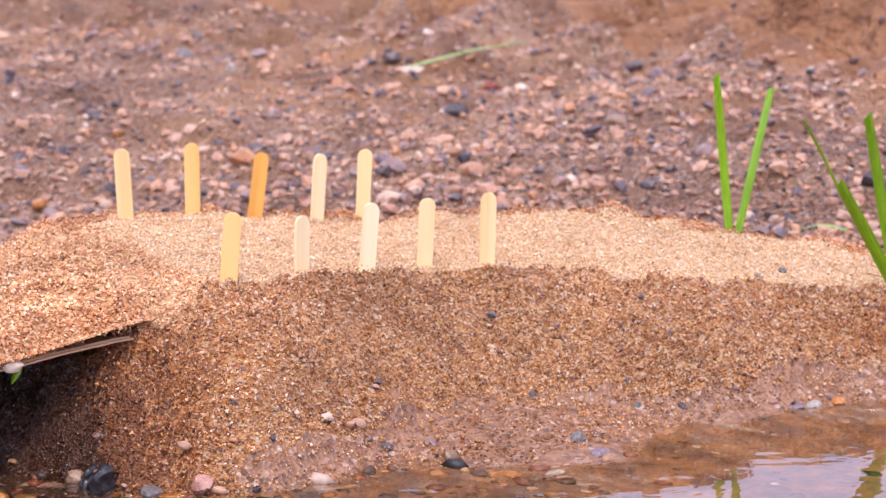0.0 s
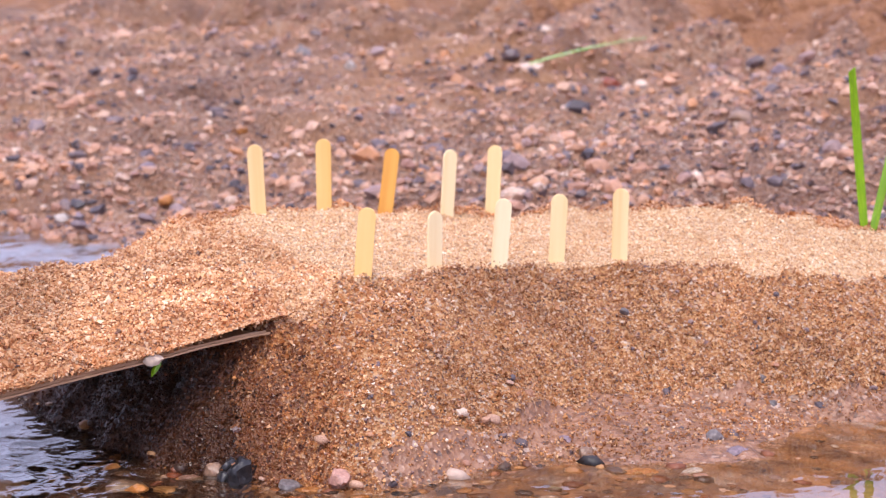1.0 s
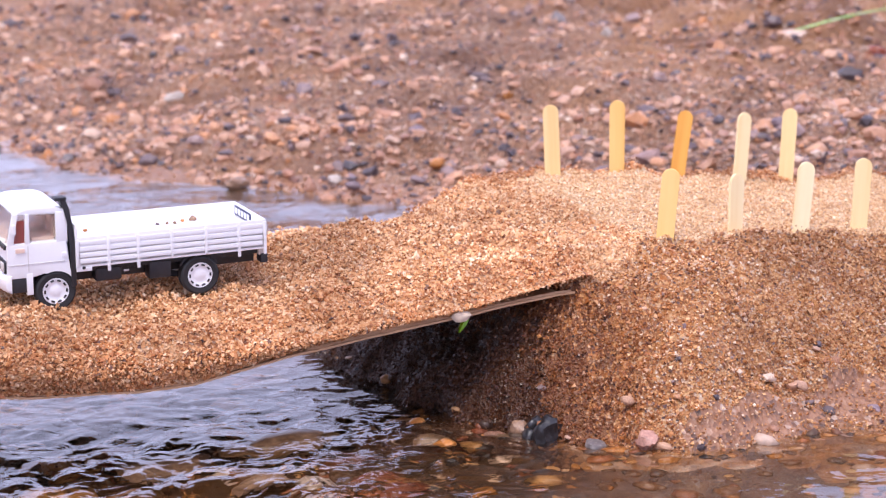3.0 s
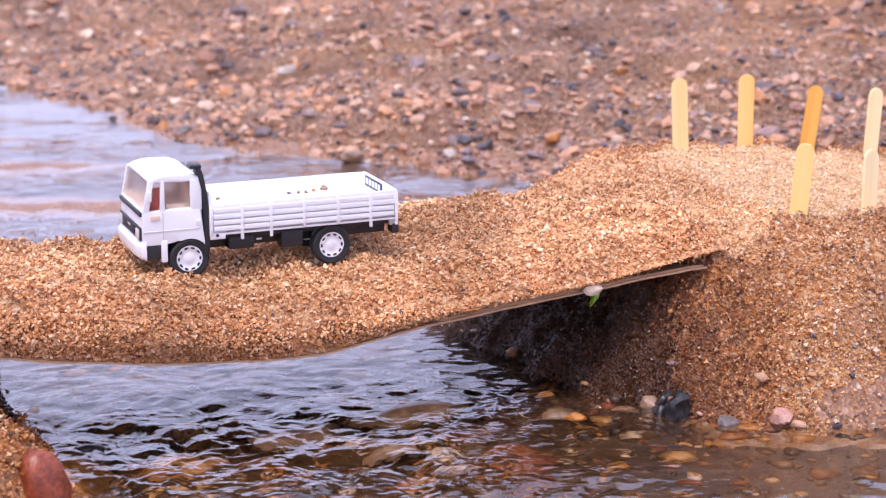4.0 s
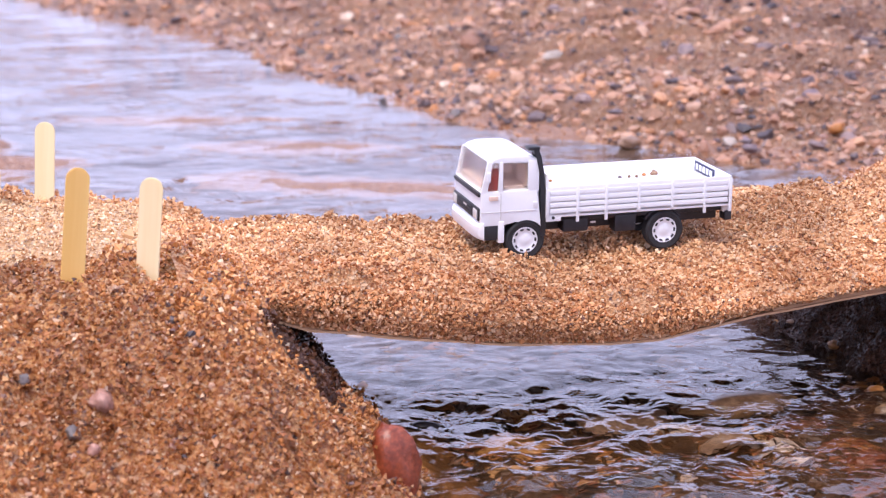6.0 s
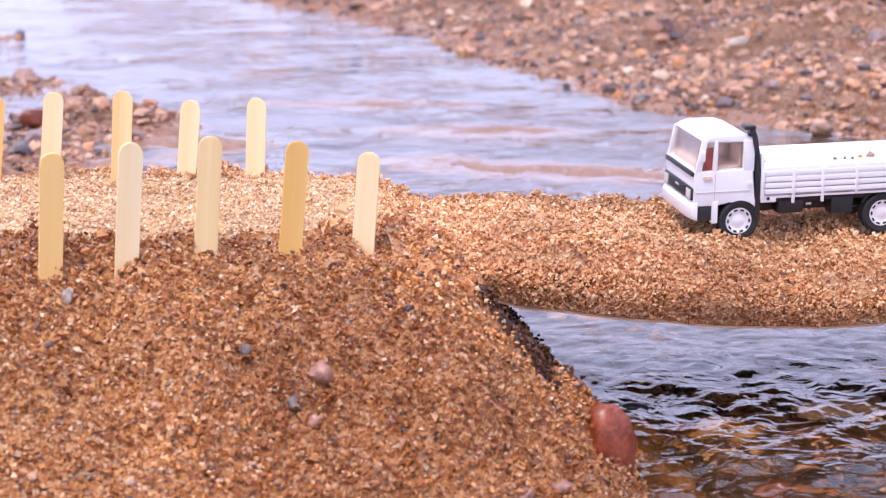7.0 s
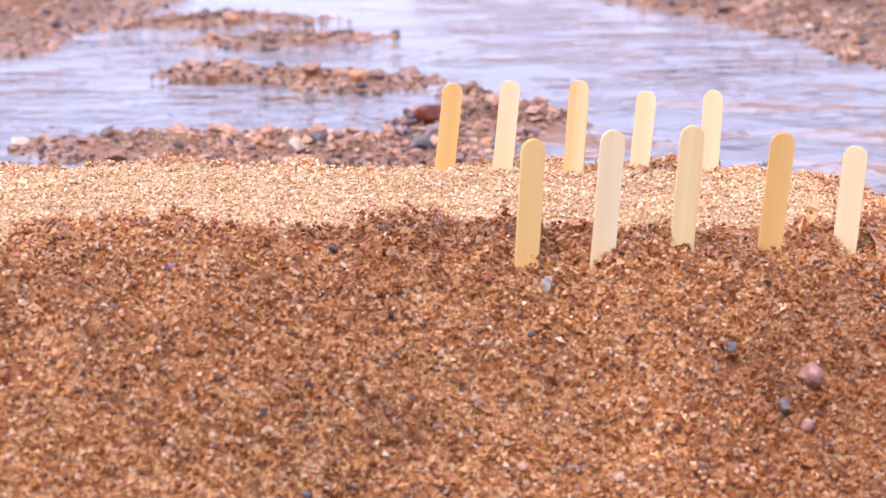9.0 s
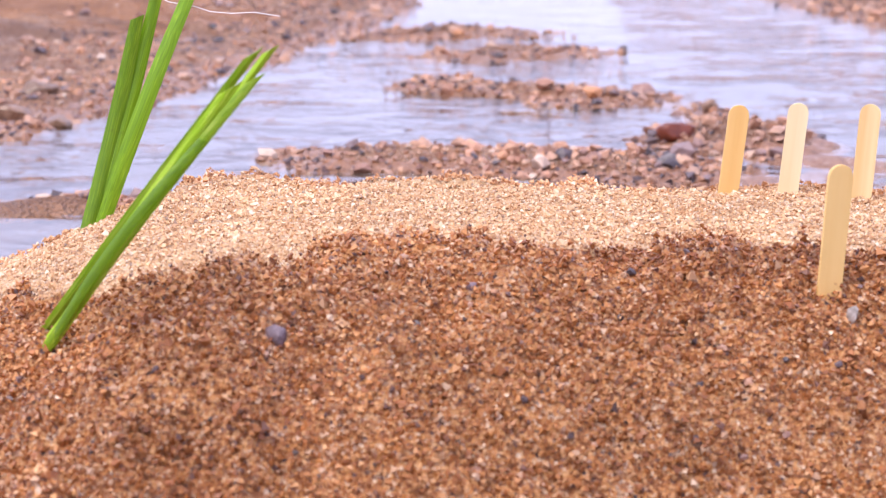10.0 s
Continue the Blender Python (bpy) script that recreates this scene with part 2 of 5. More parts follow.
def wood_material(name, pale, deep):
    m = Mat(name)
    co = m.node("ShaderNodeMapping", {"Vector": m.coords(), "Scale": (520.0, 520.0, 18.0)}).outputs[0]
    rnd = m.node("ShaderNodeObjectInfo").outputs["Random"]
    co = m.node("ShaderNodeVectorMath", {0: co, 1: m.node("ShaderNodeCombineXYZ", {0: m.math('MULTIPLY', rnd, 70.0), 2: m.math('MULTIPLY', rnd, 31.0)}).outputs[0]}, operation='ADD').outputs[0]
    fibre = m.node("ShaderNodeTexNoise", {"Vector": co, "Scale": 1.0, "Detail": 5, "Roughness": 0.55}).outputs["Fac"]
    blotch = m.node("ShaderNodeTexNoise", {"Vector": co, "Scale": 0.11, "Detail": 2}).outputs["Fac"]
    col = m.ramp(m.math('MULTIPLY_ADD', fibre, 0.20, m.math('MULTIPLY', blotch, 0.80)), [(0.36, deep), (0.60, pale)])
    m.bump(fibre, 0.12, 0.0003)
    return m.set(color=col, rough=0.55, spec=0.35)


def plain(name, color, rough, metal=0.0, grain=0.06, scale=300.0, **more):
    m = Mat(name)
    lo, hi = tuple(c * (1 - grain) for c in color), tuple(min(1, c * (1 + grain)) for c in color)
    col = m.ramp(m.noise(scale, 4), [(0.3, lo), (0.7, hi)])
    m.bump(m.noise(scale * 5, 2), 0.05, 0.0002)
    return m.set(color=col, rough=rough, metal=metal, **more)


def glass_material():
    m = Mat("clear_window_plastic")
    m.bump(m.noise(60, 2), 0.02, 0.0004)
    return m.set(color=(0.95, 0.93, 0.94), rough=0.22, trans=1.0, ior=1.5)


def water_material():
    m = Mat("stream_water")
    co = m.node("ShaderNodeMapping", {"Vector": m.coords(), "Scale": (1.0, 1.2, 1.0), "Rotation": (0, 0, radians(-23))}).outputs[0]
    chop = m.node("ShaderNodeAttribute", attribute_name="chop").outputs["Fac"]
    warp = m.node("ShaderNodeTexNoise", {"Vector": co, "Scale": 14.0, "Detail": 2}).outputs["Color"]
    bent = m.node("ShaderNodeVectorMath", {0: m.node("ShaderNodeVectorMath", {0: warp, 3: 0.05}, operation='SCALE').outputs[0], 1: co}, operation='ADD').outputs[0]
    broad = m.noise(15, 3, co=bent)
    fine = m.noise(70, 2, 0.5, co=bent)
    rough = m.math('MULTIPLY', fine, 0.24)
    riffle = m.node("ShaderNodeAttribute", attribute_name="riffle").outputs["Fac"]
    patchy = m.node("ShaderNodeSeparateColor", {0: m.ramp(m.noise(4.5, 3, co=co), [(0.42, (0.12, 0.12, 0.12)), (0.62, (1, 1, 1))])}).outputs[0]
    far = m.math('MULTIPLY', m.math('MULTIPLY', m.noise(19, 3, 0.6, co=bent), patchy), m.math('MULTIPLY', riffle, 0.78))
    height = m.math('ADD', m.math('MULTIPLY', broad, m.math('MULTIPLY_ADD', chop, 0.22, 0.06)), m.math('MULTIPLY_ADD', rough, chop, far))
    m.bump(height, 1.0, 0.010)
    return m.set(color=(0.96, 0.94, 0.92), rough=0.015, trans=1.0, ior=1.68)


def leaf_material(name, stops):
    m = Mat(name)
    co = m.node("ShaderNodeMapping", {"Vector": m.coords(), "Scale": (1500.0, 1500.0, 12.0)}).outputs[0]
    rnd = m.node("ShaderNodeObjectInfo").outputs["Random"]
    fibre = m.node("ShaderNodeTexNoise", {"Vector": co, "Scale": 1.0, "Detail": 4}).outputs["Fac"]
    col = m.ramp(fibre, stops)
    col = m.node("ShaderNodeHueSaturation", {"Color": col, "Value": m.math('MULTIPLY_ADD', rnd, 0.5, 0.72)}).outputs[0]
    stain = m.ramp(m.noise(55, 4), [(0.62, (1, 1, 1)), (0.76, (0.62, 0.48, 0.35))])
    m.bump(fibre, 0.25, 0.0004)
    return m.set(color=m.mix(1.0, col, stain, 'MULTIPLY'), rough=0.36, spec=0.5)


def cardboard_material():
    m = Mat("brown_cardboard")
    co = m.node("ShaderNodeMapping", {"Vector": m.coords(), "Scale": (60.0, 60.0, 700.0)}).outputs[0]
    fib = m.node("ShaderNodeTexNoise", {"Vector": co, "Scale": 1.0, "Detail": 6, "Roughness": 0.7}).outputs["Fac"]
    wet = m.noise(30, 4)
    col = m.mix(wet, m.ramp(fib, [(0.3, (0.46, 0.27, 0.15)), (0.7, (0.66, 0.43, 0.27))]), (0.48, 0.27, 0.14))
    m.bump(fib, 0.3, 0.0005)
    return m.set(color=col, rough=0.75, spec=0.25)


PEBBLES = [(0.0, (0.06, 0.05, 0.06)), (0.16, (0.15, 0.11, 0.115)), (0.22, (0.28, 0.20, 0.19)), (0.30, (0.34, 0.18, 0.12)), (0.46, (0.46, 0.25, 0.155)), (0.62, (0.52, 0.32, 0.21)),
           (0.76, (0.46, 0.30, 0.22)), (0.88, (0.52, 0.25, 0.11)), (0.95, (0.54, 0.38, 0.28)), (1.0, (0.62, 0.50, 0.40))]
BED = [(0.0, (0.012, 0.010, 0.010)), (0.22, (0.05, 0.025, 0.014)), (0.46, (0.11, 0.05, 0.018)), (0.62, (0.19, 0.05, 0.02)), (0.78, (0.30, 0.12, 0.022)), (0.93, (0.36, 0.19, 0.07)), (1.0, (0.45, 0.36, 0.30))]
M_GROUND, M_MUD, M_FARSAND = ground_material(), mud_material(), far_sand_material()
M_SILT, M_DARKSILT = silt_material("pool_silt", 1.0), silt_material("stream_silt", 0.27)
# kinds 3 and 9 are wet sand with bridge shade painted in
KINDS = ("dry", "damp", "moist", "wet", "shore", "silty", "soaked", "pale", "settled", "sodden")
STATES = {0: (DRY, 0.65), 1: (DAMP, 0.55), 2: (MOIST, 0.38), 3: (WET_SHADE, 0.32), 6: (SOAKED, 0.3), 7: (PALE, 0.6), 8: (SETTLED, 0.42), 9: (WET_HALF_SHADE, 0.3)}
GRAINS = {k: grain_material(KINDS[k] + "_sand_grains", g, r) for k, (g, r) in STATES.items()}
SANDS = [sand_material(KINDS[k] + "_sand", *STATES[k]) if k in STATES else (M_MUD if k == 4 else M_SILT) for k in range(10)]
M_PEB_ONE = pebble_material("bank_pebble", PEBBLES, single=True)
M_PEB, M_BED = pebble_material("bank_pebbles", PEBBLES), pebble_material("stream_bed_pebbles", BED)
M_WATER, M_CARD = water_material(), cardboard_material()
M_LEAF = leaf_material("grass_green", [(0.3, (0.12, 0.26, 0.003)), (0.55, (0.19, 0.37, 0.006)), (0.75, (0.31, 0.51, 0.02))])
M_PALELEAF = leaf_material("yellow_green_grass", [(0.3, (0.19, 0.38, 0.006)), (0.5, (0.32, 0.54, 0.015)), (0.7, (0.52, 0.68, 0.09))])
M_PAPER = plain("torn_paper", (0.62, 0.48, 0.36), 0.8, grain=0.15)
M_THREAD = plain("pale_fibre", (0.8, 0.78, 0.76), 0.4)
M_WHITE = plain("white_plastic", (0.80, 0.80, 0.82), 0.32, grain=0.02)
M_BLACK = plain("black_plastic", (0.022, 0.022, 0.026), 0.45, grain=0.2)
M_RUBBER = plain("black_rubber", (0.018, 0.018, 0.02), 0.7, grain=0.25)
M_RED = plain("red_plastic", (0.42, 0.06, 0.045), 0.4)
M_TAN = plain("tan_plastic", (0.78, 0.58, 0.47), 0.5)
M_GLASS = glass_material()
M_LAMP = plain("clear_lamp_plastic", (0.62, 0.60, 0.58), 0.2)
M_NAVY = plain("navy_print", (0.03, 0.035, 0.10), 0.5)
WOODS = {
    "pale": wood_material("pale_birch", (0.87, 0.68, 0.36), (0.75, 0.50, 0.20)),
    "cream": wood_material("cream_birch", (0.90, 0.77, 0.49), (0.82, 0.63, 0.33)),
    "yellow": wood_material("yellow_birch", (0.86, 0.59, 0.23), (0.76, 0.46, 0.14)),
    "amber": wood_material("amber_birch", (0.74, 0.40, 0.09), (0.60, 0.26, 0.04)),
}
STONES = {
    "black": stone_material("wet_black_stone", (0.010, 0.009, 0.010), (0.040, 0.036, 0.038), rough=0.3),
    "red": stone_material("red_sandstone", (0.14, 0.024, 0.010), (0.29, 0.064, 0.024), rough=0.3),
    "grey": stone_material("grey_stone", (0.10, 0.082, 0.078), (0.21, 0.172, 0.158)),
    "pink": stone_material("pink_stone", (0.30, 0.14, 0.10), (0.46, 0.26, 0.20)),
    "brown": stone_material("brown_stone", (0.16, 0.085, 0.05), (0.30, 0.18, 0.11), rough=0.35),
    "orange": stone_material("orange_stone", (0.36, 0.13, 0.035), (0.52, 0.22, 0.06), rough=0.3),
    "pale": stone_material("pale_stone", (0.36, 0.29, 0.24), (0.54, 0.46, 0.40)),
    "tan": stone_material("tan_river_rock", (0.13, 0.062, 0.028), (0.33, 0.19, 0.10), 70, 0.3),
    "mauve": stone_material("mauve_stone", (0.15, 0.10, 0.115), (0.26, 0.185, 0.20)),
}

# ---------------- the lie of the land ----------------
def bend_right(u):
    """How far the eastern road has swung aside from its straight line."""
    return np.interp(u, [0.46, 0.5, 0.53, 0.56, 0.59, 0.625, 0.66, 0.695, 0.738, 0.766, 0.85, 1.0, 1.2], [0.0, -0.012, -0.035, -0.07, -0.108, -0.142, -0.166, -0.187, -0.222, -0.252, -0.34, -0.50, -0.7])


def embankment_right(u, v0):
    """Height of the eastern sand embankment."""
    v = v0 - bend_right(u)
    zb = np.interp(u, [0.2, 0.246, 0.268, 0.319, 0.385, 0.47, 0.516, 0.56, 0.625, 0.695, 0.738, 0.766, 0.85, 1.0, 1.1], [0.080, 0.089, 0.097, 0.103, 0.101, 0.090, 0.087, 0.094, 0.0965, 0.083, 0.075, 0.066, 0.05, 0.02, 0.0])
    zf = np.interp(u, [0.2, 0.24, 0.31, 0.385, 0.5, 0.564, 0.65, 0.695, 0.8, 0.9, 1.0, 1.1], [0.070, 0.076, 0.086, 0.078, 0.076, 0.070, 0.062, 0.057, 0.046, 0.03, 0.01, -0.01])
    vf = np.interp(u, [0.24, 0.31, 0.42, 0.5, 0.564, 0.61, 0.65, 0.8], [-0.058, -0.040, -0.022, -0.034, -0.016, 0.02, 0.048, 0.05])
    s = np.clip((v - vf) / (0.118 - vf), -0.2, 1.2)
    top = zf + (zb - zf) * s
    d = np.maximum(vf - v, 0)
    steep = np.interp(u, [0.45, 0.55, 0.6, 0.66], [0.9, 0.68, 0.85, 0.72])
    face = zf - np.minimum(4.5 * d ** 2 + 0.25 * d, steep * d - 0.012 + 0.012 * np.exp(-d / 0.02))
    rear = zb - 1.0 * (v - 0.13)
    z = smin(np.where(v < vf, face, top), rear, 0.012)
    foot = np.interp(u, [0.2, 0.28, 0.33, 0.37, 0.41, 0.45, 0.53, 0.604, 0.656, 0.8], [-0.115, -0.142, -0.148, -0.175, -0.205, -0.218, -0.146, -0.062, -0.042, -0.03])
    beach = (v - foot) * 0.17
    z = smax(z, np.where((u > 0.22) & (v < 0), np.minimum(beach, 0.02), -0.2), 0.012)
    end = (u - 0.170 - 0.6 * np.maximum(-0.05 - v, 0)) * 1.0 + 0.006 * vnoise(u * 40, v * 40, 3)
    end = np.where(end > 0.058, end + (end - 0.058) * 3, end)
    return smin(z, end, 0.008 + 0.034 * np.clip((-0.062 - v) / 0.04, 0, 1))


def embankment_left(u, v):
    """Height of the western sand embankment."""
    zb = np.interp(u, [-0.80, -0.767, -0.72, -0.664, -0.612, -0.43, -0.343, -0.225, -0.133], [0.04, 0.055, 0.075, 0.1, 0.1, 0.098, 0.099, 0.094, 0.078])
    zf = np.interp(u, [-0.80, -0.70, -0.65, -0.5, -0.3, -0.2, -0.15], [0.045, 0.082, 0.097, 0.097, 0.094, 0.092, 0.08])
    vf = np.interp(u, [-0.70, -0.60, -0.55, -0.49, -0.43, -0.36, -0.24, -0.15], [-0.125, -0.105, -0.09, -0.065, -0.04, -0.028, -0.025, -0.03])
    s = np.clip((v - vf) / (0.11 - vf), -0.2, 1.2)
    top = zf + (zb - zf) * s
    d = np.maximum(vf - v, 0)
    face = zf - np.where(d < 0.13, 2.8 * d ** 2, 0.0473 + 0.728 * (d - 0.13))
    rear = zb - 1.0 * (v - 0.122)
    z = smin(np.where(v < vf, face, top), rear, 0.012)
    end = (-0.106 - u - 0.25 * np.maximum(-0.1 - v, 0)) * 1.05 + 0.006 * vnoise(u * 40, v * 40, 8)
    end = np.where(end > 0.066, end + (end - 0.066) * 3, end)
    west = 0.1 + (u + 0.665 - 0.75 * np.maximum(-0.03 - v, 0)) * 0.46
    return smin(smin(z, end, 0.008), west, 0.012)


def deck_top(u, v):
    """Height of the loose sand on the bridge."""
    mid = np.interp(u, [-0.2, -0.168, -0.117, -0.064, -0.02, 0.047, 0.1, 0.17, 0.24, 0.28], [0.093, 0.090, 0.084, 0.0775, 0.0738, 0.0736, 0.0768, 0.084, 0.089, 0.092])
    back_z = np.interp(u, [-0.2, -0.178, -0.089, -0.007, 0.06, 0.13, 0.204, 0.257], [0.089, 0.087, 0.082, 0.077, 0.081, 0.088, 0.091, 0.098])
    lip = np.interp(u, [-0.2, -0.168, -0.117, -0.064, -0.008, 0.051, 0.1, 0.17, 0.24, 0.28], [0.088, 0.083, 0.076, 0.068, 0.061, 0.059, 0.060, 0.0655, 0.0755, 0.078])
    z = np.where(v < -0.02, lip + (mid - lip) * np.sqrt(np.clip((v + 0.064) / 0.044, 0, 1)), mid + (back_z - mid) * np.clip((v + 0.02) / 0.08, 0, 1))
    return smin(z, back_z - (v - 0.072) * 1.3, 0.006)


def sheet_z(u):
    """Underside of the sagging cardboard along the road."""
    return np.interp(u, [-0.20, -0.183, -0.171, -0.146, -0.113, -0.068, -0.03, 0.0, 0.025, 0.079, 0.12, 0.17, 0.229, 0.26], [0.076, 0.0715, 0.067, 0.058, 0.0525, 0.046, 0.0425, 0.0410, 0.0415, 0.0495, 0.0545, 0.0590, 0.0650, 0.0662])


def ply_gap(u):
    """Clear height between the two plies, which part towards the eastern end."""
    return np.interp(u, [-0.2, 0.03, 0.08, 0.17, 0.21, 0.245], [0.0012, 0.0012, 0.0022, 0.0034, 0.0060, 0.0092])


FAR_Y = [-9, -0.5, 0.3, 0.5, 0.62, 0.75, 0.81, 0.914, 0.98, 1.07, 1.16, 1.44, 1.77, 2.2, 2.99, 4.2, 12]
FAR_X = [3.0, 1.6, 0.85, 0.52, 0.36, 0.245, 0.195, 0.10, -0.01, -0.075, -0.155, -0.25, -0.41, -0.59, -1.07, -1.7, -6]
NEAR_Y = [-9, 0.0, 0.6, 1.0, 1.56, 2.2, 3.5, 12]
NEAR_X = [-4.0, -1.9, -1.42, -1.5, -1.68, -1.88, -2.4, -8]
ISLES = [(-1.07, 1.28, 0.22, 0.08, -20, 0.030), (-0.81, 0.635, 0.23, 0.075, 6, 0.030), (-0.70, 0.90, 0.11, 0.08, -20, 0.035), (-1.38, 1.87, 0.14, 0.11, 60, 0.022), (-1.06, 0.26, 0.07, 0.03, 40, 0.010), (-0.76, 1.10, 0.08, 0.04, -50, 0.022), (-0.55, 0.78, 0.06, 0.025, 0, 0.008),
         (-0.27, 0.915, 0.045, 0.02, 0, 0.0035), (-0.175, 0.66, 0.085, 0.022, -14, 0.0040), (-0.44, 1.12, 0.05, 0.018, 0, 0.0035), (-1.7, 2.3, 0.22, 0.12, 40, 0.02)]


def ground_z(x, y):
    """Height of the bank, the islets and the stream bed."""
    wob = 0.035 * fbm(x * 5, y * 5, 21, 4)
    d = (x - np.interp(y, FAR_Y, FAR_X)) * 0.8 + wob
    far = np.where(d > 0, 0.118 * (1 - np.exp(-np.maximum(d, 0) / 0.55)), np.maximum(d * 0.22, -0.05))
    far = far + np.clip(d * 3, 0, 1) * (0.026 * fbm(x * 4.5, y * 6.5, 15, 4) + 0.016 * fbm(x * 16, y * 21, 16, 4)) + np.clip(d, 0, 1) * (0.05 * fbm(x * 1.3, y * 1.3, 5, 4)) + np.clip(d - 0.75, 0, 1) * (0.17 * (0.35 - np.abs(fbm(x * 2.6, y * 2.6, 9, 4))) + 0.10 * vnoise(x * 6, y * 6, 10) * np.clip(d - 0.9, 0, 1) * 2)
    e = (np.interp(y, NEAR_Y, NEAR_X) - x) * 0.8 + wob
    near = np.where(e > 0, 0.09 * (1 - np.exp(-np.maximum(e, 0) / 0.7)), np.maximum(e * 0.22, -0.05))
    near = near + np.clip(e * 3, 0, 1) * (0.03 * fbm(x * 3.5, y * 4.5, 25, 4) + 0.010 * fbm(x * 15, y * 19, 26, 3))
    z = np.maximum(far, near)
    for cx, cy, rx, ry, turn, h in ISLES:
        c, s = math.cos(radians(turn)), math.sin(radians(turn))
        px, py = x - cx, y - cy
        r = np.sqrt(((c * px + s * py) / rx) ** 2 + ((c * py - s * px) / ry) ** 2) + 0.8 * fbm(x * 8, y * 8, 31, 4)
        z = np.maximum(z, np.maximum(h * (1 - r) * 0.75, -0.05))
    u, v = CR * x + SR * y, CR * y - SR * x
    # shallow sandy shelf in front of the eastern embankment
    shelf = -0.005 - 0.09 * np.maximum(-0.17 - v, 0) - 0.25 * np.maximum(0.28 - u, 0)
    z = np.where((u > 0.1) & (v < 0.1), np.maximum(z, np.maximum(shelf, -0.05)), z)
    return z + 0.004 * fbm(x * 22, y * 22, 40, 3)


def grid(us, vs):
    a, b = np.meshgrid(us, vs, indexing="ij")
    n, m = a.shape
    i = (np.arange(n - 1)[:, None] * m + np.arange(m - 1)[None]).ravel()
    return a.ravel(), b.ravel(), np.stack([i, i + m, i + m + 1, i + 1], 1)


def coverage(lo, hi, step):
    """Even coordinates from lo to hi, then ever wider out to the far distance."""
    out = np.geomspace(0.03, 45, 34)
    return np.concatenate([lo - out[::-1], np.arange(lo, hi, step), hi + out])


gx, gy, gf = grid(coverage(-1.9, 1.7, 0.0115), coverage(-0.4, 2.9, 0.0115))
gz = ground_z(gx, gy)
ground = new("ground", fast_mesh("ground", np.stack([gx, gy, gz], 1), gf, M_GROUND, True))
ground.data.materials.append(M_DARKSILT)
ground.data.materials.append(M_FARSAND)
ground.data.materials.append(M_SILT)
ground.data.materials.append(M_MUD)


def far_sand(x, y):
    """Where the bank turns from gravel to trampled sand."""
    wob = fbm(x * 2.2, y * 2.2, 51, 4)
    return ((x + 0.12 * (y - 2) > 1.27 + 0.22 * wob) & (y > 0.9)) | (y + 0.55 * (x - 1.3) > 3.3 + 0.4 * wob) | (x < np.interp(y, NEAR_Y, NEAR_X) - 0.40 + 0.6 * wob)


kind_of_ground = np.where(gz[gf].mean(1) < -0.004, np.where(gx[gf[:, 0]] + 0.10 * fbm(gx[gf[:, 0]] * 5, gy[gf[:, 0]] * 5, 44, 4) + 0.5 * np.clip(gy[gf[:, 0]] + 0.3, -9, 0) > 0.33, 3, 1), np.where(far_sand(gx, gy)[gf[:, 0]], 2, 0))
rim = (gz[gf].mean(1) < 0.008) & (gy[gf[:, 0]] > 0.35) & (kind_of_ground == 0)
kind_of_ground = np.where(rim, 4, kind_of_ground)
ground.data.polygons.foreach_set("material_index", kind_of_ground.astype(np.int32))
tagged(ground, "brown gravelly river bank and stream bed", "ground", kind="structure")

# water: rough below the bridge, quiet in the pool and upstream
def banded(c, fine, step, wide):
    """Coordinates at a fine step about c, then ever wider out to the far distance."""
    inner = np.arange(c - fine, c + fine, step)
    mid = np.arange(0.017, wide, 0.017)
    outer = wide * np.geomspace(1.05, 40 / wide, 22)
    out = np.concatenate([mid, outer])
    return np.concatenate([c - fine - out[::-1], inner, c + fine + out])


wx, wy, wf = grid(banded(0.06, 0.30, 0.0026, 0.9), banded(-0.10, 0.30, 0.0026, 1.2))
rapid = np.exp(-np.abs((wx - 0.02) / 0.20) ** 4 - np.abs((wy + 0.12) / 0.30) ** 4)
rapid = rapid * np.interp(wy, [-0.10, 0.10, 0.2], [1.0, 0.55, 0.3])
calm = 0.10 + 0.22 * np.exp(-((wy - 0.7) / 0.6) ** 2)
calm = np.where(wx > 0.38, 0.03, calm) * np.clip((3.0 - np.hypot(wx, wy)) / 2, 0, 1)
along, across = wx * 0.92 - wy * 0.39, wx * 0.39 + wy * 0.92
p = along + 0.016 * vnoise(wx * 24, wy * 24, 70) + 0.007 * vnoise(wx * 60, wy * 60, 72)
q = across + 0.016 * vnoise(wx * 24, wy * 24, 71) + 0.007 * vnoise(wx * 60, wy * 60, 73)
chop = 0.0024 * vnoise(p * 20, q * 18, 60) + 0.0019 * (0.6 - 1.6 * np.abs(vnoise(p * 40, q * 37, 61))) + 0.0011 * (0.6 - 1.6 * np.abs(vnoise(p * 80, q * 76, 62))) + 0.0005 * vnoise(p * 150, q * 150, 63)
wz = chop * np.maximum(rapid, calm)
water = new("water", fast_mesh("water", np.stack([wx, wy, wz], 1), wf, M_WATER, True))
chop_attr = water.data.attributes.new("chop", 'FLOAT', 'POINT')
chop_attr.data.foreach_set("value", np.clip(np.maximum(rapid * 1.2, 0.95 * calm), 0, 1).astype(np.float32))
riffle = water.data.attributes.new("riffle", 'FLOAT', 'POINT')
riffle.data.foreach_set("value", np.clip((wy - 0.28 + 0.25 * np.clip(-wx - 0.5, 0, 1)) / 0.25, 0, 1).astype(np.float32))
water.visible_shadow = False
tagged(water, "clear shallow stream water reflecting a pale overcast sky", "water", kind="structure")


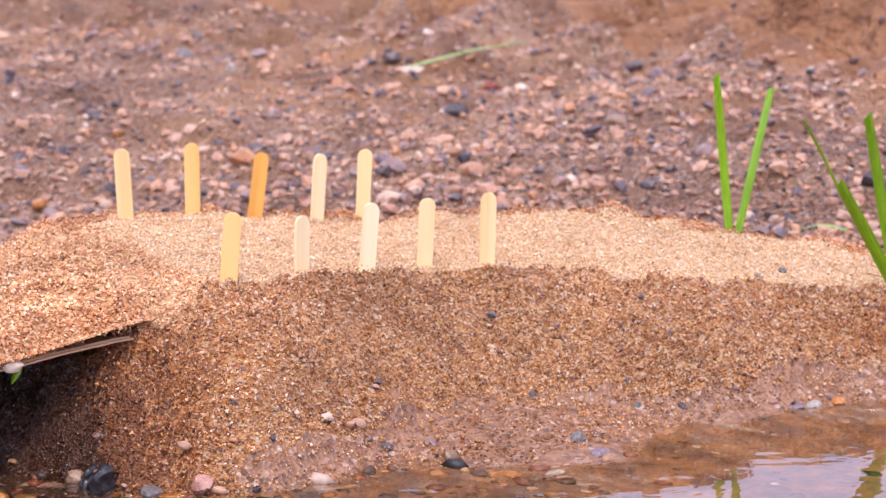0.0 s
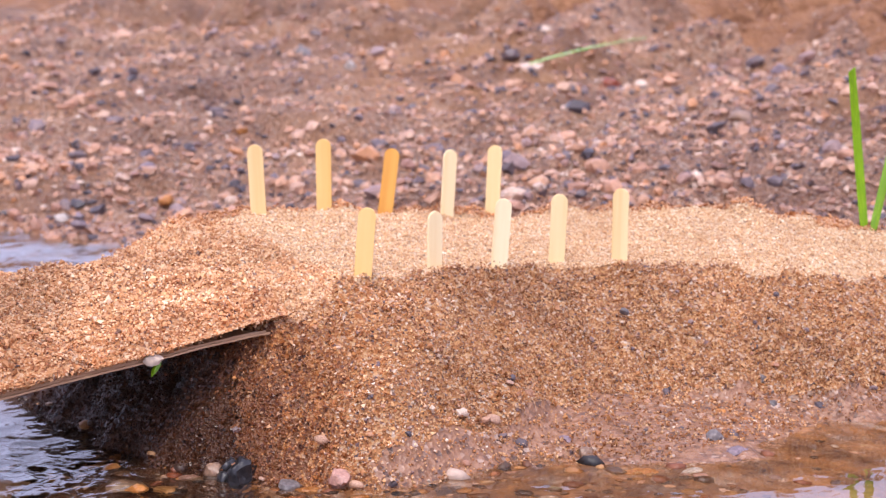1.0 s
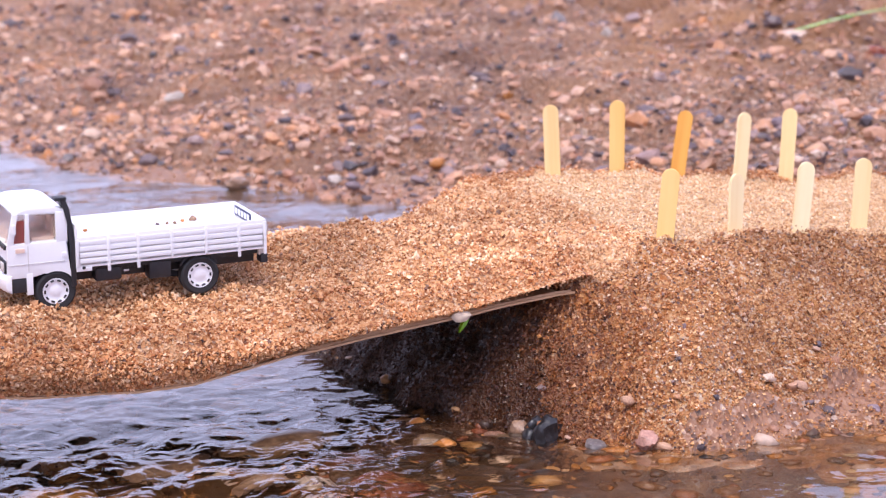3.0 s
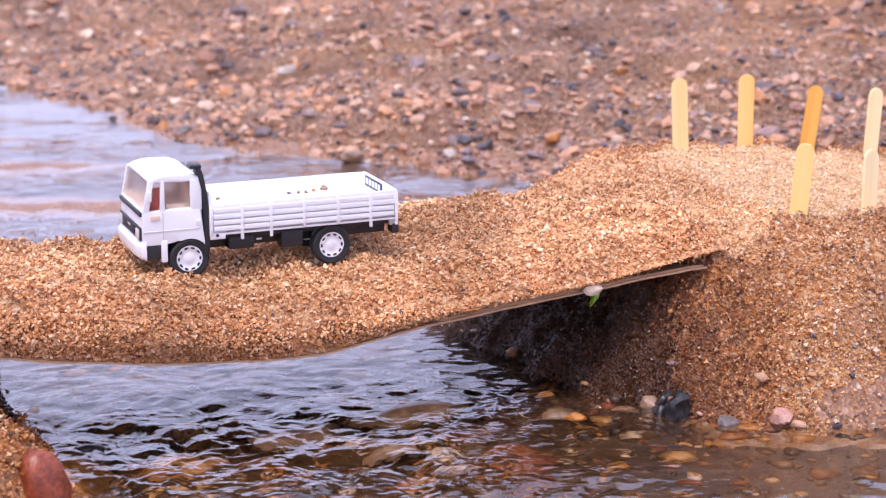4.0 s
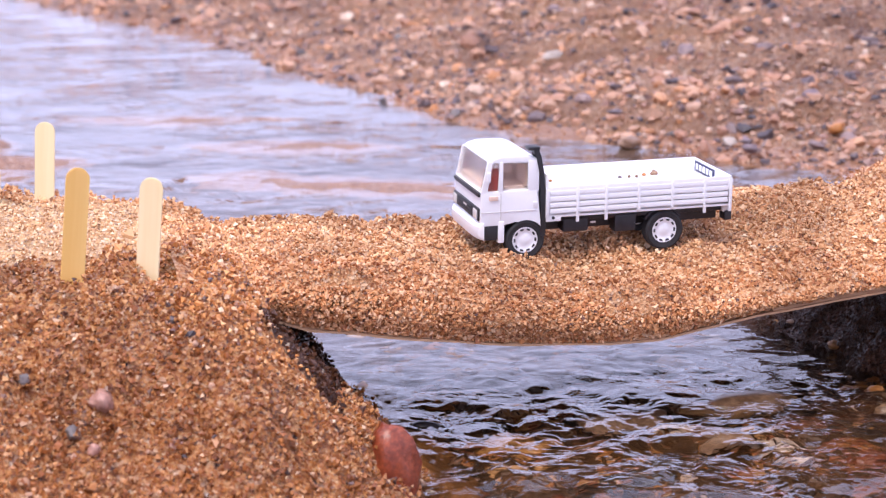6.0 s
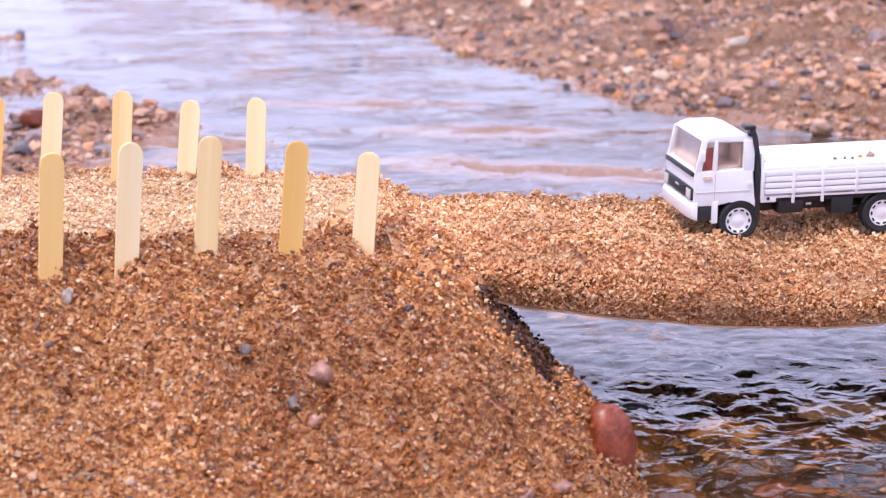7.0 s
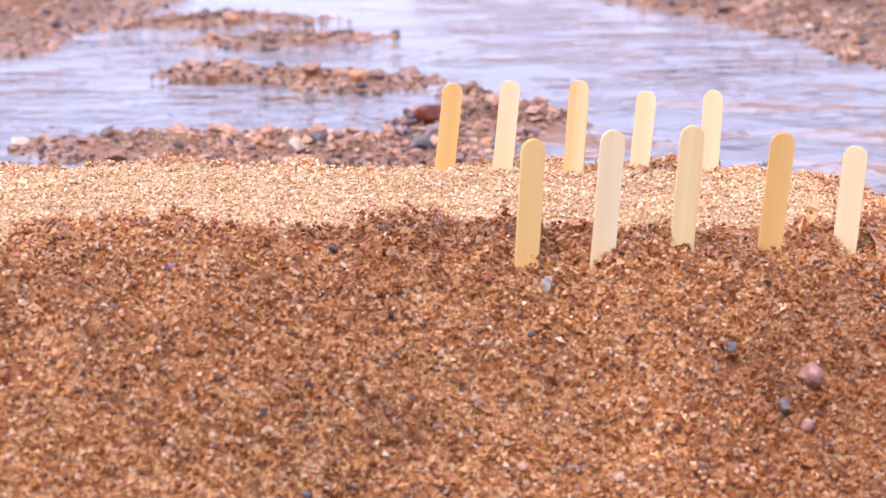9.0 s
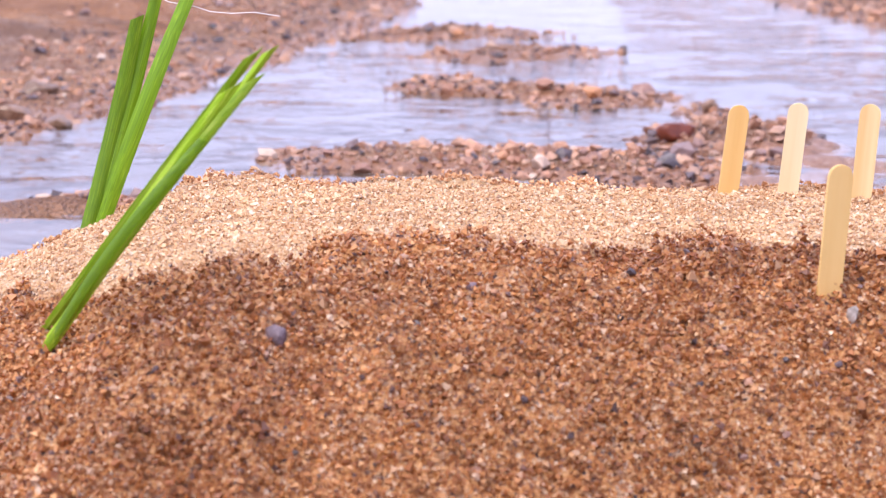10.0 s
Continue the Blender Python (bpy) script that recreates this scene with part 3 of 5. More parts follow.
# ---------------- grains and pebbles ----------------
SHARD = np.array([(1, 0, 0), (-0.5, 0.87, 0), (-0.5, -0.87, 0), (0, 0, 0.95), (0, 0, -0.95)])
SHARD_F = np.array([(0, 1, 3), (1, 2, 3), (2, 0, 3), (1, 0, 4), (2, 1, 4), (0, 2, 4)])


def ico():
    bm = bmesh.new()
    bmesh.ops.create_icosphere(bm, subdivisions=1, radius=1.0)
    v = np.array([p.co[:] for p in bm.verts])
    f = np.array([[p.index for p in q.verts] for q in bm.faces])
    bm.free()
    return v, f


ICO, ICO_F = ico()
bm_fine = bmesh.new()
bmesh.ops.create_icosphere(bm_fine, subdivisions=2, radius=1.0)
ICO2 = np.array([p.co[:] for p in bm_fine.verts])
ICO2_F = np.array([[p.index for p in q.verts] for q in bm_fine.faces])
bm_fine.free()


def turns(n, rng):
    q = rng.normal(size=(n, 4))
    q /= np.linalg.norm(q, axis=1, keepdims=True)
    w, x, y, z = q.T
    return np.stack([np.stack([1 - 2 * (y * y + z * z), 2 * (x * y - z * w), 2 * (x * z + y * w)], 1),
                     np.stack([2 * (x * y + z * w), 1 - 2 * (x * x + z * z), 2 * (y * z - x * w)], 1),
                     np.stack([2 * (x * z - y * w), 2 * (y * z + x * w), 1 - 2 * (x * x + y * y)], 1)], 1)


def scatter(name, places, radii, material, rng, shape=(SHARD, SHARD_F), flat=1.0, smooth=False, rough=0.24):
    """Many loose grains or pebbles in one mesh, each its own island."""
    sv, sf = shape
    n = len(places)
    body = sv[None] * (1 + rng.uniform(-rough, rough, (n, len(sv), 1))) * rng.uniform(0.7, 1.25, (n, 1, 3))
    body = np.einsum("nij,nkj->nki", turns(n, rng), body) * radii[:, None, None]
    body[:, :, 2] *= flat
    verts = (body + places[:, None]).reshape(-1, 3)
    faces = (sf[None] + (np.arange(n) * len(sv))[:, None, None]).reshape(-1, sf.shape[1])
    return fast_mesh(name, verts, faces, material, smooth)


def kind_right(u, v, z):
    """0 dry crust on top, 2 moist slope, 3 wet end with the bridge's shade in its colour, 4 smooth wet shore."""
    wob = 0.010 * fbm(u * 30, v * 30, 91, 3)
    v = v - bend_right(u)
    vf = np.interp(u, [0.24, 0.31, 0.42, 0.5, 0.564, 0.61, 0.65, 0.8], [-0.075, -0.045, -0.027, -0.039, -0.021, 0.014, 0.042, 0.044])
    k = np.where(v > vf + wob, 0, 2)
    k = np.where(v > 0.112 + 1.5 * wob, 1, k)
    k = np.where((u < 0.30) & (k == 0), 7, k)
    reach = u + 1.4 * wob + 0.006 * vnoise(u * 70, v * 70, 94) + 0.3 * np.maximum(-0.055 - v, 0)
    # wet sand in steps, each painted darker towards the shaded bridge end
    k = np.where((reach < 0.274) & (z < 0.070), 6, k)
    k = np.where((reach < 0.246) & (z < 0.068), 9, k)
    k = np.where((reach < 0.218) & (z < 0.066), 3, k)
    k = np.where((k == 2) & (fbm(u * 13, v * 22, 95, 4) > 0.42), 6, k)
    k = np.where((v < -0.02) & (z + 0.9 * wob < 0.014) & (u > 0.25), 4, k)
    k = np.where(k == 2, 8, k)
    return np.where((z < -0.002) & (k != 3), 5, k)


def kind_left(u, v, z):
    wob = 0.020 * fbm(u * 22, v * 22, 92, 4)
    vf = np.interp(u, [-0.70, -0.68, -0.654, -0.605, -0.573, -0.53, -0.48, -0.41, -0.35, -0.30, -0.24, -0.15], [-0.066, -0.0765, -0.091, -0.110, -0.081, -0.060, -0.053, -0.042, -0.046, -0.052, -0.034, 0.0])
    k = np.where(v > vf + wob, 0, 2)
    k = np.where((v > 0.098 + wob) | ((u > -0.20) & (k == 0)), 7, k)
    damp_patch = np.exp(-((u + 0.235) / 0.065) ** 2 - ((v + 0.165) / 0.05) ** 2) + 0.55 * fbm(u * 20, v * 26, 96, 4)
    k = np.where((k == 2) & ((damp_patch > 0.34) | (fbm(u * 12, v * 17, 97, 4) > 0.30)), 6, k)
    # wet sand below the deck, with the deck's shade put into its colour
    deck_shade = (u > -0.177) & (v > -0.100 - 0.72 * (u + 0.177) + 0.15 * wob) & (u < -0.139 + 0.29 * (v + 0.1) + 0.15 * wob)
    k = np.where(deck_shade & (z < 0.076), 3, k)
    return np.where((z < -0.002) & (k != 3), 5, k)


def kind_deck(u, v, z):
    return np.where(v > -0.044 + 0.012 * fbm(u * 30, v * 30, 98, 3), 7, 1)


MOIST_KINDS = (2, 6, 8, 9)
ROUGHNESS = np.array([0.4, 0.9, 1.5, 1.6, 0.3, 0.4, 1.9, 0.95, 1.25, 1.7])


def relief(u, v, kind, seed):
    """Lumps and hollows of the sand: slight on the packed crust, strong on loose slopes."""
    a = ROUGHNESS[kind]
    return 0.0034 * fbm(u * 26, v * 26, seed, 4) + 0.0042 * np.where(a > 1.2, 1.5, a >= 0.9) * vnoise(u * 48, v * 48, seed + 5) + a * (0.0017 * vnoise(u * 110, v * 110, seed + 8) + 0.0016 * vnoise(u * 210, v * 210, seed + 9))


def sand_body(name, fn, kinds, us, vs, seed, parent):
    """A heap of sand as a closed height field, with a flat underside."""
    a, b, f = grid(us, vs)
    z = fn(a, b)
    kind = kinds(a, b, z)
    z = z + relief(a, b, kind, seed)
    x, y = CR * a - SR * b, SR * a + CR * b
    low = ground_z(x, y) - 0.006
    keep = (z > low)[f].any(1)
    z = np.maximum(z, low - 0.004)
    f = f[keep]
    used = np.unique(f)
    index = np.full(len(a), -1)
    index[used] = np.arange(len(used))
    ob = new(name, fast_mesh(name, np.stack([x, y, z], 1)[used], index[f], SANDS[0], True))
    for m in SANDS[1:]:
        ob.data.materials.append(m)
    shift = np.random.default_rng(seed).normal(0, 0.005 if kinds is kind_right else 0.002, len(a))
    mixed = kinds(a + shift, b, z)
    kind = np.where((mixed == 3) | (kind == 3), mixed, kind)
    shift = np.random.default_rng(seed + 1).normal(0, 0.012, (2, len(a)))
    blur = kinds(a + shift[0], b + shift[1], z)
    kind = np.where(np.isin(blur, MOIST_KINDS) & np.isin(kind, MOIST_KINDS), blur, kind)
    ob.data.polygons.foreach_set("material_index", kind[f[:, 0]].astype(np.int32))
    ob.parent = parent
    return ob


def sand_grains(fn, kinds, u0, u1, v0, v1, pitch, seed, parent, size=0.00085):
    """Loose grains over a sand surface, one layer for each state of the sand."""
    rng = np.random.default_rng(seed)
    n = int((u1 - u0) * (v1 - v0) / pitch ** 2)
    u, v = rng.uniform(u0, u1, n), rng.uniform(v0, v1, n)
    z = fn(u, v)
    kind = kinds(u, v, z)
    z = z + relief(u, v, kind, seed)
    mixed = kinds(u + rng.normal(0, 0.005 if kinds is kind_right else 0.002, n), v, z)
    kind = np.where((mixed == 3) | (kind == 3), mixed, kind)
    blur = kinds(u + rng.normal(0, 0.014, n), v + rng.normal(0, 0.014, n), z)
    kind = np.where(np.isin(blur, MOIST_KINDS) & np.isin(kind, MOIST_KINDS), blur, kind)
    x, y = CR * u - SR * v, SR * u + CR * v
    ok = (z > ground_z(x, y) - 0.002) & (z > -0.012)
    r = size * np.exp(rng.normal(0, 0.30, n)) * np.where(kind == 0, 0.80, 1.0)
    clump = np.clip(0.4 + 0.9 * vnoise(u * 150, v * 150, seed + 4), 0, 1.2)
    kind = np.where((kind == 4) & (rng.uniform(0, 1, n) < 0.36), 8, kind)
    loose = ROUGHNESS[kind]
    lift = r * rng.uniform(-0.2, 0.7, n) + 0.0036 * loose * clump * rng.uniform(0, 1, n)
    places = np.stack([x, y, z + lift], 1)
    words = {0: "dry pale pinkish sand crust on the road", 1: "loose coarse orange sand", 2: "moist brown orange sand slope", 3: "wet sand under the bridge, shade darkened into its colour", 6: "soaked dark brown clumps of sand", 7: "loose pale orange sand", 8: "settled tan sand slope", 9: "wet brown sand beside the bridge, shade fading in its colour"}
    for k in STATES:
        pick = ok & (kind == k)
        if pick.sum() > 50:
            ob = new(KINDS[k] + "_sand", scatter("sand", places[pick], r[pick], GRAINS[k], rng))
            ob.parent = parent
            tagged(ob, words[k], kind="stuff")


def steps(a, b, d):
    return np.linspace(a, b, int(abs(b - a) / d) + 1)


east = thing("sand_embankment", "long tan coarse sand embankment carrying a miniature road", "sand embankment", group="sand embankments")
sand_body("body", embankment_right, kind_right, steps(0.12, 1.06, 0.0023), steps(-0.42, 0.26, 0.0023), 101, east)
west = thing("sand_embankment", "rounded tan sand embankment with small stones in its moist face", "sand embankment", group="sand embankments")
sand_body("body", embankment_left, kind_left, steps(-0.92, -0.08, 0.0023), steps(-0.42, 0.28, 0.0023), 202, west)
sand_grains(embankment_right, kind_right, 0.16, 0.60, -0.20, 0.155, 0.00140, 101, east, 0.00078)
sand_grains(embankment_right, kind_right, 0.60, 0.86, -0.40, 0.05, 0.0017, 101, east, 0.00086)
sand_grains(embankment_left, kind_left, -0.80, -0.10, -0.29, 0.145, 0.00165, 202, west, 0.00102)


def grit(fn, u0, u1, v0, v1, n, seed, parent):
    """Coarser bits among the sand of a slope."""
    rng = np.random.default_rng(seed)
    u, v = rng.uniform(u0, u1, n), rng.uniform(v0, v1, n)
    z = fn(u, v)
    kinds = kind_left if parent is west else kind_right
    ok = (z > 0.012) & np.isin(kinds(u, v - 0.008, z), (2, 6, 8)) & np.isin(kinds(u, v + 0.02, z), (2, 6, 8)) & (rng.uniform(-0.5, 1, n) < 0.25 + 0.9 * vnoise(u * 14, v * 14, seed))
    r = np.clip(0.00125 * np.exp(rng.normal(0, 0.35, n)), 0.0008, 0.003)
    places = np.stack([CR * u - SR * v, SR * u + CR * v, z + relief(u, v, np.full(n, 2), seed) + 0.001], 1)
    ob = new("coarse_grit", scatter("coarse_grit", places[ok], r[ok], M_PEB, rng, (ICO, ICO_F), 0.85, False, 0.3))
    ob.parent = parent
    tagged(ob, "coarse mauve, red and grey grit in the moist sand", kind="stuff")


grit(embankment_left, -0.80, -0.14, -0.29, -0.03, 1900, 202, west)
grit(embankment_right, 0.24, 0.86, -0.22, -0.03, 600, 101, east)

# ---------------- the bridge ----------------
bridge = thing("cardboard_bridge", "sagging brown corrugated cardboard sheet spanning the stream", "bridge")


def liner(name, u0, u1, v0, v1, lift, thick, wave=0.0, label="", upper=False):
    """One paper ply of the board."""
    a, b, f = grid(steps(u0, u1, 0.002 if not wave else 0.0006), steps(v0, v1, 0.008))
    z = sheet_z(a) + (ply_gap(a) if upper else lift) + 0.0006 * vnoise(a * 40, b * 40, 55) + wave * np.sin(a * 2 * math.pi / 0.006)
    x, y = CR * a - SR * b, SR * a + CR * b
    n = len(a)
    verts = np.concatenate([np.stack([x, y, z], 1), np.stack([x, y, z + thick], 1)])
    nu, nv = len(steps(u0, u1, 0.002 if not wave else 0.0006)), len(steps(v0, v1, 0.008))
    i = np.arange(n).reshape(nu, nv)
    ring = np.concatenate([i[:, 0], i[-1, 1:], i[-2::-1, -1], i[0, -2:0:-1]])
    nxt = np.roll(ring, -1)
    sides = np.stack([ring, nxt, nxt + n, ring + n], 1)
    ob = new(name, fast_mesh(name, verts, np.concatenate([f[:, ::-1], f + n, sides]), M_CARD, False))
    ob.parent = bridge
    return tagged(ob, label)


liner("lower_liner", -0.19, 0.247, -0.0650, 0.072, 0.0, 0.0011)
liner("fluting", 0.060, 0.205, -0.0632, 0.070, 0.0022, 0.0004, 0.0009, "wavy paper core of the board")
liner("upper_liner", -0.19, 0.245, -0.0640, 0.071, 0.0, 0.0008, 0.0, "", True)
flap_u = steps(0.085, 0.238, 0.003)
flap = bmesh.new()
quads = []
for fu in flap_u:
    z0 = float(sheet_z(fu)) + 0.0009
    tall = float(ply_gap(fu)) * float(np.interp(fu, [0.08, 0.15, 0.20, 0.24], [0.95, 0.85, 0.30, 0.10]))
    quads.append([flap.verts.new(xyz(fu, fv, fz)) for fv, fz in ((-0.0638, z0), (-0.0626, z0 + tall), (-0.0620, z0 + tall), (-0.0630, z0))])
for q, r in zip(quads, quads[1:]):
    for i in range(4):
        flap.faces.new((q[i], q[(i + 1) % 4], r[(i + 1) % 4], r[i]))
flap.faces.new(quads[0])
flap.faces.new(quads[-1][::-1])
part("front_flap", flap, M_CARD, bridge, "pale torn edge of the board")
cap = box(-0.0006, 0.0006, -0.008, 0.008, 0.0, 0.0104, 0.0002)
part("end_flap", cap, M_CARD, bridge, "folded end of the board", Matrix.Translation(xyz(0.2445, -0.0560, float(sheet_z(0.2445)) + 0.0006)) @ Matrix.Rotation(radians(20), 4, 'Z'))
torn = bmesh.new()
bmesh.ops.create_icosphere(torn, subdivisions=2, radius=1.0)
for vert in torn.verts:
    vert.co = Vector((vert.co.x * 0.0056, vert.co.y * 0.0018, vert.co.z * 0.0031)) * (1 + 0.5 * noise.noise(vert.co * 2.3))
part("torn_flap", torn, M_PAPER, bridge, "torn pale paper fibres", Matrix.Translation(xyz(0.170, -0.0668, 0.0608)) @ Matrix.Rotation(radians(20), 4, 'Z'))

road = thing("sand_road", "layer of loose coarse orange sand heaped on the cardboard bridge", "sand layer")


def deck_body():
    us, vs = steps(-0.205, 0.252, 0.0025), steps(-0.064, 0.078, 0.0025)
    a, b, f = grid(us, vs)
    edge = 0.002 * vnoise(a * 60, 0 * a, 77)
    b2 = np.where(b < -0.0635, b + edge, b)
    z = np.maximum(deck_top(a, b) + relief(a, b, np.ones(len(a), int), 303), sheet_z(a) + ply_gap(a) + 0.0010)
    n = len(a)
    i = np.arange(n).reshape(len(us), len(vs))
    rows, faces, count = [np.stack([CR * a - SR * b2, SR * a + CR * b2, z], 1)], [f], n
    # front face of the heap, bulging a little over the edge of the sheet
    prev, levels = i[:, 0], 8
    for k in range(1, levels + 1):
        w = k / levels
        uu = us
        zz = z[i[:, 0]] * (1 - w) + (sheet_z(uu) + ply_gap(uu) + 0.0006) * w
        vv = b2[i[:, 0]] - 0.0035 * np.sin(math.pi * min(w * 1.1, 1)) + 0.0012 * vnoise(uu * 150, uu * 0 + k * 0.7, 78)
        rows.append(np.stack([CR * uu - SR * vv, SR * uu + CR * vv, zz], 1))
        cur = count + np.arange(len(us))
        faces.append(np.stack([prev[:-1], cur[:-1], cur[1:], prev[1:]], 1))
        prev, count = cur, count + len(us)
    ob = new("body", fast_mesh("body", np.concatenate(rows), np.concatenate(faces), SANDS[1], True))
    ob.parent = road


deck_body()
sand_grains(deck_top, kind_deck, -0.20, 0.252, -0.0645, 0.076, 0.00142, 303, road, 0.00092)


def face_grains():
    """Grains on the upright front of the sand on the bridge."""
    rng = np.random.default_rng(9)
    n = 17000
    u, w = rng.uniform(-0.2, 0.25, n), rng.uniform(0, 1, n)
    top, low = deck_top(u, u * 0 - 0.064), sheet_z(u) + ply_gap(u) + 0.0006
    tall = np.clip((top - low) / 0.03, 0.05, 1)
    ok = rng.uniform(0, 1, n) < tall
    z = top + (low - top) * w
    v = -0.0645 - 0.0035 * np.sin(math.pi * np.minimum(w * 1.1, 1)) - rng.uniform(0, 0.0012, n)
    places = np.stack([CR * u - SR * v, SR * u + CR * v, z], 1)[ok]
    ob = new("damp_sand", scatter("sand", places, 0.00090 * np.exp(rng.normal(0, 0.3, ok.sum())), GRAINS[1], rng))
    ob.parent = road
    tagged(ob, "loose coarse orange sand grains", kind="stuff")


face_grains()

# ---------------- wooden sticks ----------------
def stick_mesh(length):
    """A flat stick with a rounded end, standing from z = -0.03 to its length."""
    w, t = 0.005, 0.0010
    outline = [(-w, -0.03), (w, -0.03), (w, length - w)]
    outline += [(w * math.cos(a), length - w + w * math.sin(a)) for a in np.linspace(0, math.pi, 15)[1:-1]]
    outline += [(-w, length - w)]
    bm = prism(outline, -t, t)
    rim = [e for e in bm.edges if abs(e.verts[0].co.y - e.verts[1].co.y) < 1e-6]
    bmesh.ops.bevel(bm, geom=rim, offset=0.00035, segments=2, affect='EDGES')
    return bm


def stick(u, v, z, length, lean, nod, twist, wood, label, group):
    """A stick whose foot stands at (u, v, z); lean to the right and nod away, in degrees."""
    ob = new("wooden_stick", mesh_of("wooden_stick", stick_mesh(length), WOODS[wood]))
    p = xyz(u, v, z)
    ob.matrix_basis = Matrix.Translation(p) @ Matrix.Rotation(radians(lean), 4, 'Y') @ Matrix.Rotation(radians(-nod), 4, 'X') @ Matrix.Rotation(radians(twist), 4, 'Z')
    tagged(ob, label, "stick", group)


stick(0.3263, 0.1090, 0.1022, 0.0454, -2.3, 0, -15.4, "pale", "pale birch craft stick with a rounded end standing in sand", "sticks along the eastern embankment")
stick(0.3799, 0.1180, 0.1008, 0.0464, 0.0, 0, -21.2, "yellow", "yellowish birch craft stick with a rounded end standing in sand", "sticks along the eastern embankment")
stick(0.4279, 0.1180, 0.0984, 0.0398, 7.5, 0, -15.0, "amber", "amber-stained birch craft stick with a rounded end standing in sand", "sticks along the eastern embankment")
stick(0.4689, 0.1050, 0.0922, 0.0435, 3.7, 0, 15.9, "cream", "creamy white birch craft stick with a rounded end standing in sand", "sticks along the eastern embankment")
stick(0.5019, 0.0980, 0.0891, 0.0482, 2.7, 0, -27.7, "pale", "pale birch craft stick with a rounded end standing in sand", "sticks along the eastern embankment")
stick(0.3140, -0.0380, 0.0849, 0.0397, 4.8, 0, -14.1, "yellow", "yellowish birch craft stick with a rounded end standing in sand", "sticks along the eastern embankment")
stick(0.3751, -0.0200, 0.0776, 0.0378, 0.8, 0, 24.3, "cream", "creamy white birch craft stick with a rounded end standing in sand", "sticks along the eastern embankment")
stick(0.4196, -0.0240, 0.0781, 0.0418, 4.5, 0, -7.4, "cream", "creamy white birch craft stick with a rounded end standing in sand", "sticks along the eastern embankment")
stick(0.4607, -0.0280, 0.0799, 0.0400, 3.0, 0, -10.3, "pale", "pale birch craft stick with a rounded end standing in sand", "sticks along the eastern embankment")
stick(0.4978, -0.0440, 0.0752, 0.0469, 1.0, 0, -27.5, "pale", "pale birch craft stick with a rounded end standing in sand", "sticks along the eastern embankment")
stick(-0.3842, 0.0920, 0.0990, 0.0441, 6.7, 0, 24.2, "yellow", "yellowish birch craft stick with a rounded end standing in sand", "sticks along the western embankment")
stick(-0.3551, 0.0920, 0.0988, 0.0454, 5.8, 0, 15.1, "cream", "creamy white birch craft stick with a rounded end standing in sand", "sticks along the western embankment")
stick(-0.3197, 0.0900, 0.0984, 0.0455, 4.1, 0, 9.9, "pale", "pale birch craft stick with a rounded end standing in sand", "sticks along the western embankment")
stick(-0.2864, 0.0940, 0.0953, 0.0426, 5.4, 0, 5.9, "cream", "creamy white birch craft stick with a rounded end standing in sand", "sticks along the western embankment")
stick(-0.2505, 0.0990, 0.0956, 0.0417, 2.9, 0, 6.7, "cream", "creamy white birch craft stick with a rounded end standing in sand", "sticks along the western embankment")
stick(-0.3509, -0.0770, 0.0873, 0.0501, 3.6, 0, 33.3, "yellow", "yellowish birch craft stick with a rounded end standing in sand", "sticks along the western embankment")
stick(-0.3196, -0.0760, 0.0874, 0.0533, 4.6, 0, 28.1, "cream", "creamy white birch craft stick with a rounded end standing in sand", "sticks along the western embankment")
stick(-0.2861, -0.0670, 0.0880, 0.0530, 4.5, 0, 24.9, "pale", "pale birch craft stick with a rounded end standing in sand", "sticks along the western embankment")
stick(-0.2493, -0.0700, 0.0962, 0.0419, 5.5, 0, 21.8, "yellow", "yellowish birch craft stick with a rounded end standing in sand", "sticks along the western embankment")
stick(-0.2167, -0.0610, 0.0906, 0.0403, 4.7, 0, 2.5, "cream", "creamy white birch craft stick with a rounded end standing in sand", "sticks along the western embankment")

# ---------------- grass ----------------
def blade(name, foot, tip, width, label, fold=0.25, cut=0.3, bend=0.004, face=0.0, group="grass blades", material=None):
    """A cut grass blade from foot to tip: a long folded leaf with thickness."""
    a, b = Vector(foot), Vector(tip)
    along = b - a
    length, ahead = along.length, along.normalized()
    side = Vector((math.cos(radians(face)), math.sin(radians(face)), 0))
    side = (side - ahead * side.dot(ahead)).normalized()
    out = ahead.cross(side)
    bm, rings, n = bmesh.new(), [], 14
    for k in range(n + 1):
        s = k / n
        cx, cy = 0.3 * bend * math.sin(2.2 * s), bend * math.sin(math.pi * s)
        w = width / 2 * (0.82 + 0.25 * math.sin(math.pi * min(s * 0.9 + 0.1, 1)))
        ring = []
        for x, h in ((-1, 0), (-0.5, -fold * 0.6), (0, -fold), (0.5, -fold * 0.6), (1, 0), (0.5, -fold * 0.6 + 0.16), (0, -fold + 0.2), (-0.5, -fold * 0.6 + 0.16)):
            end = cut * width * x if k == n else 0.0
            ring.append(bm.verts.new((cx + w * x, cy + w * h, length * s + end)))
        rings.append(ring)
    for r, q in zip(rings, rings[1:]):
        for i in range(8):
            bm.faces.new((r[i], r[(i + 1) % 8], q[(i + 1) % 8], q[i]))
    bm.faces.new(rings[0][::-1])
    bm.faces.new(rings[-1])
    ob = new(name, mesh_of(name, bm, material or M_LEAF))
    ob.matrix_basis = Matrix.Translation(a) @ Matrix((side, out, ahead)).transposed().to_4x4()
    return tagged(ob, label, "grass blade", group)


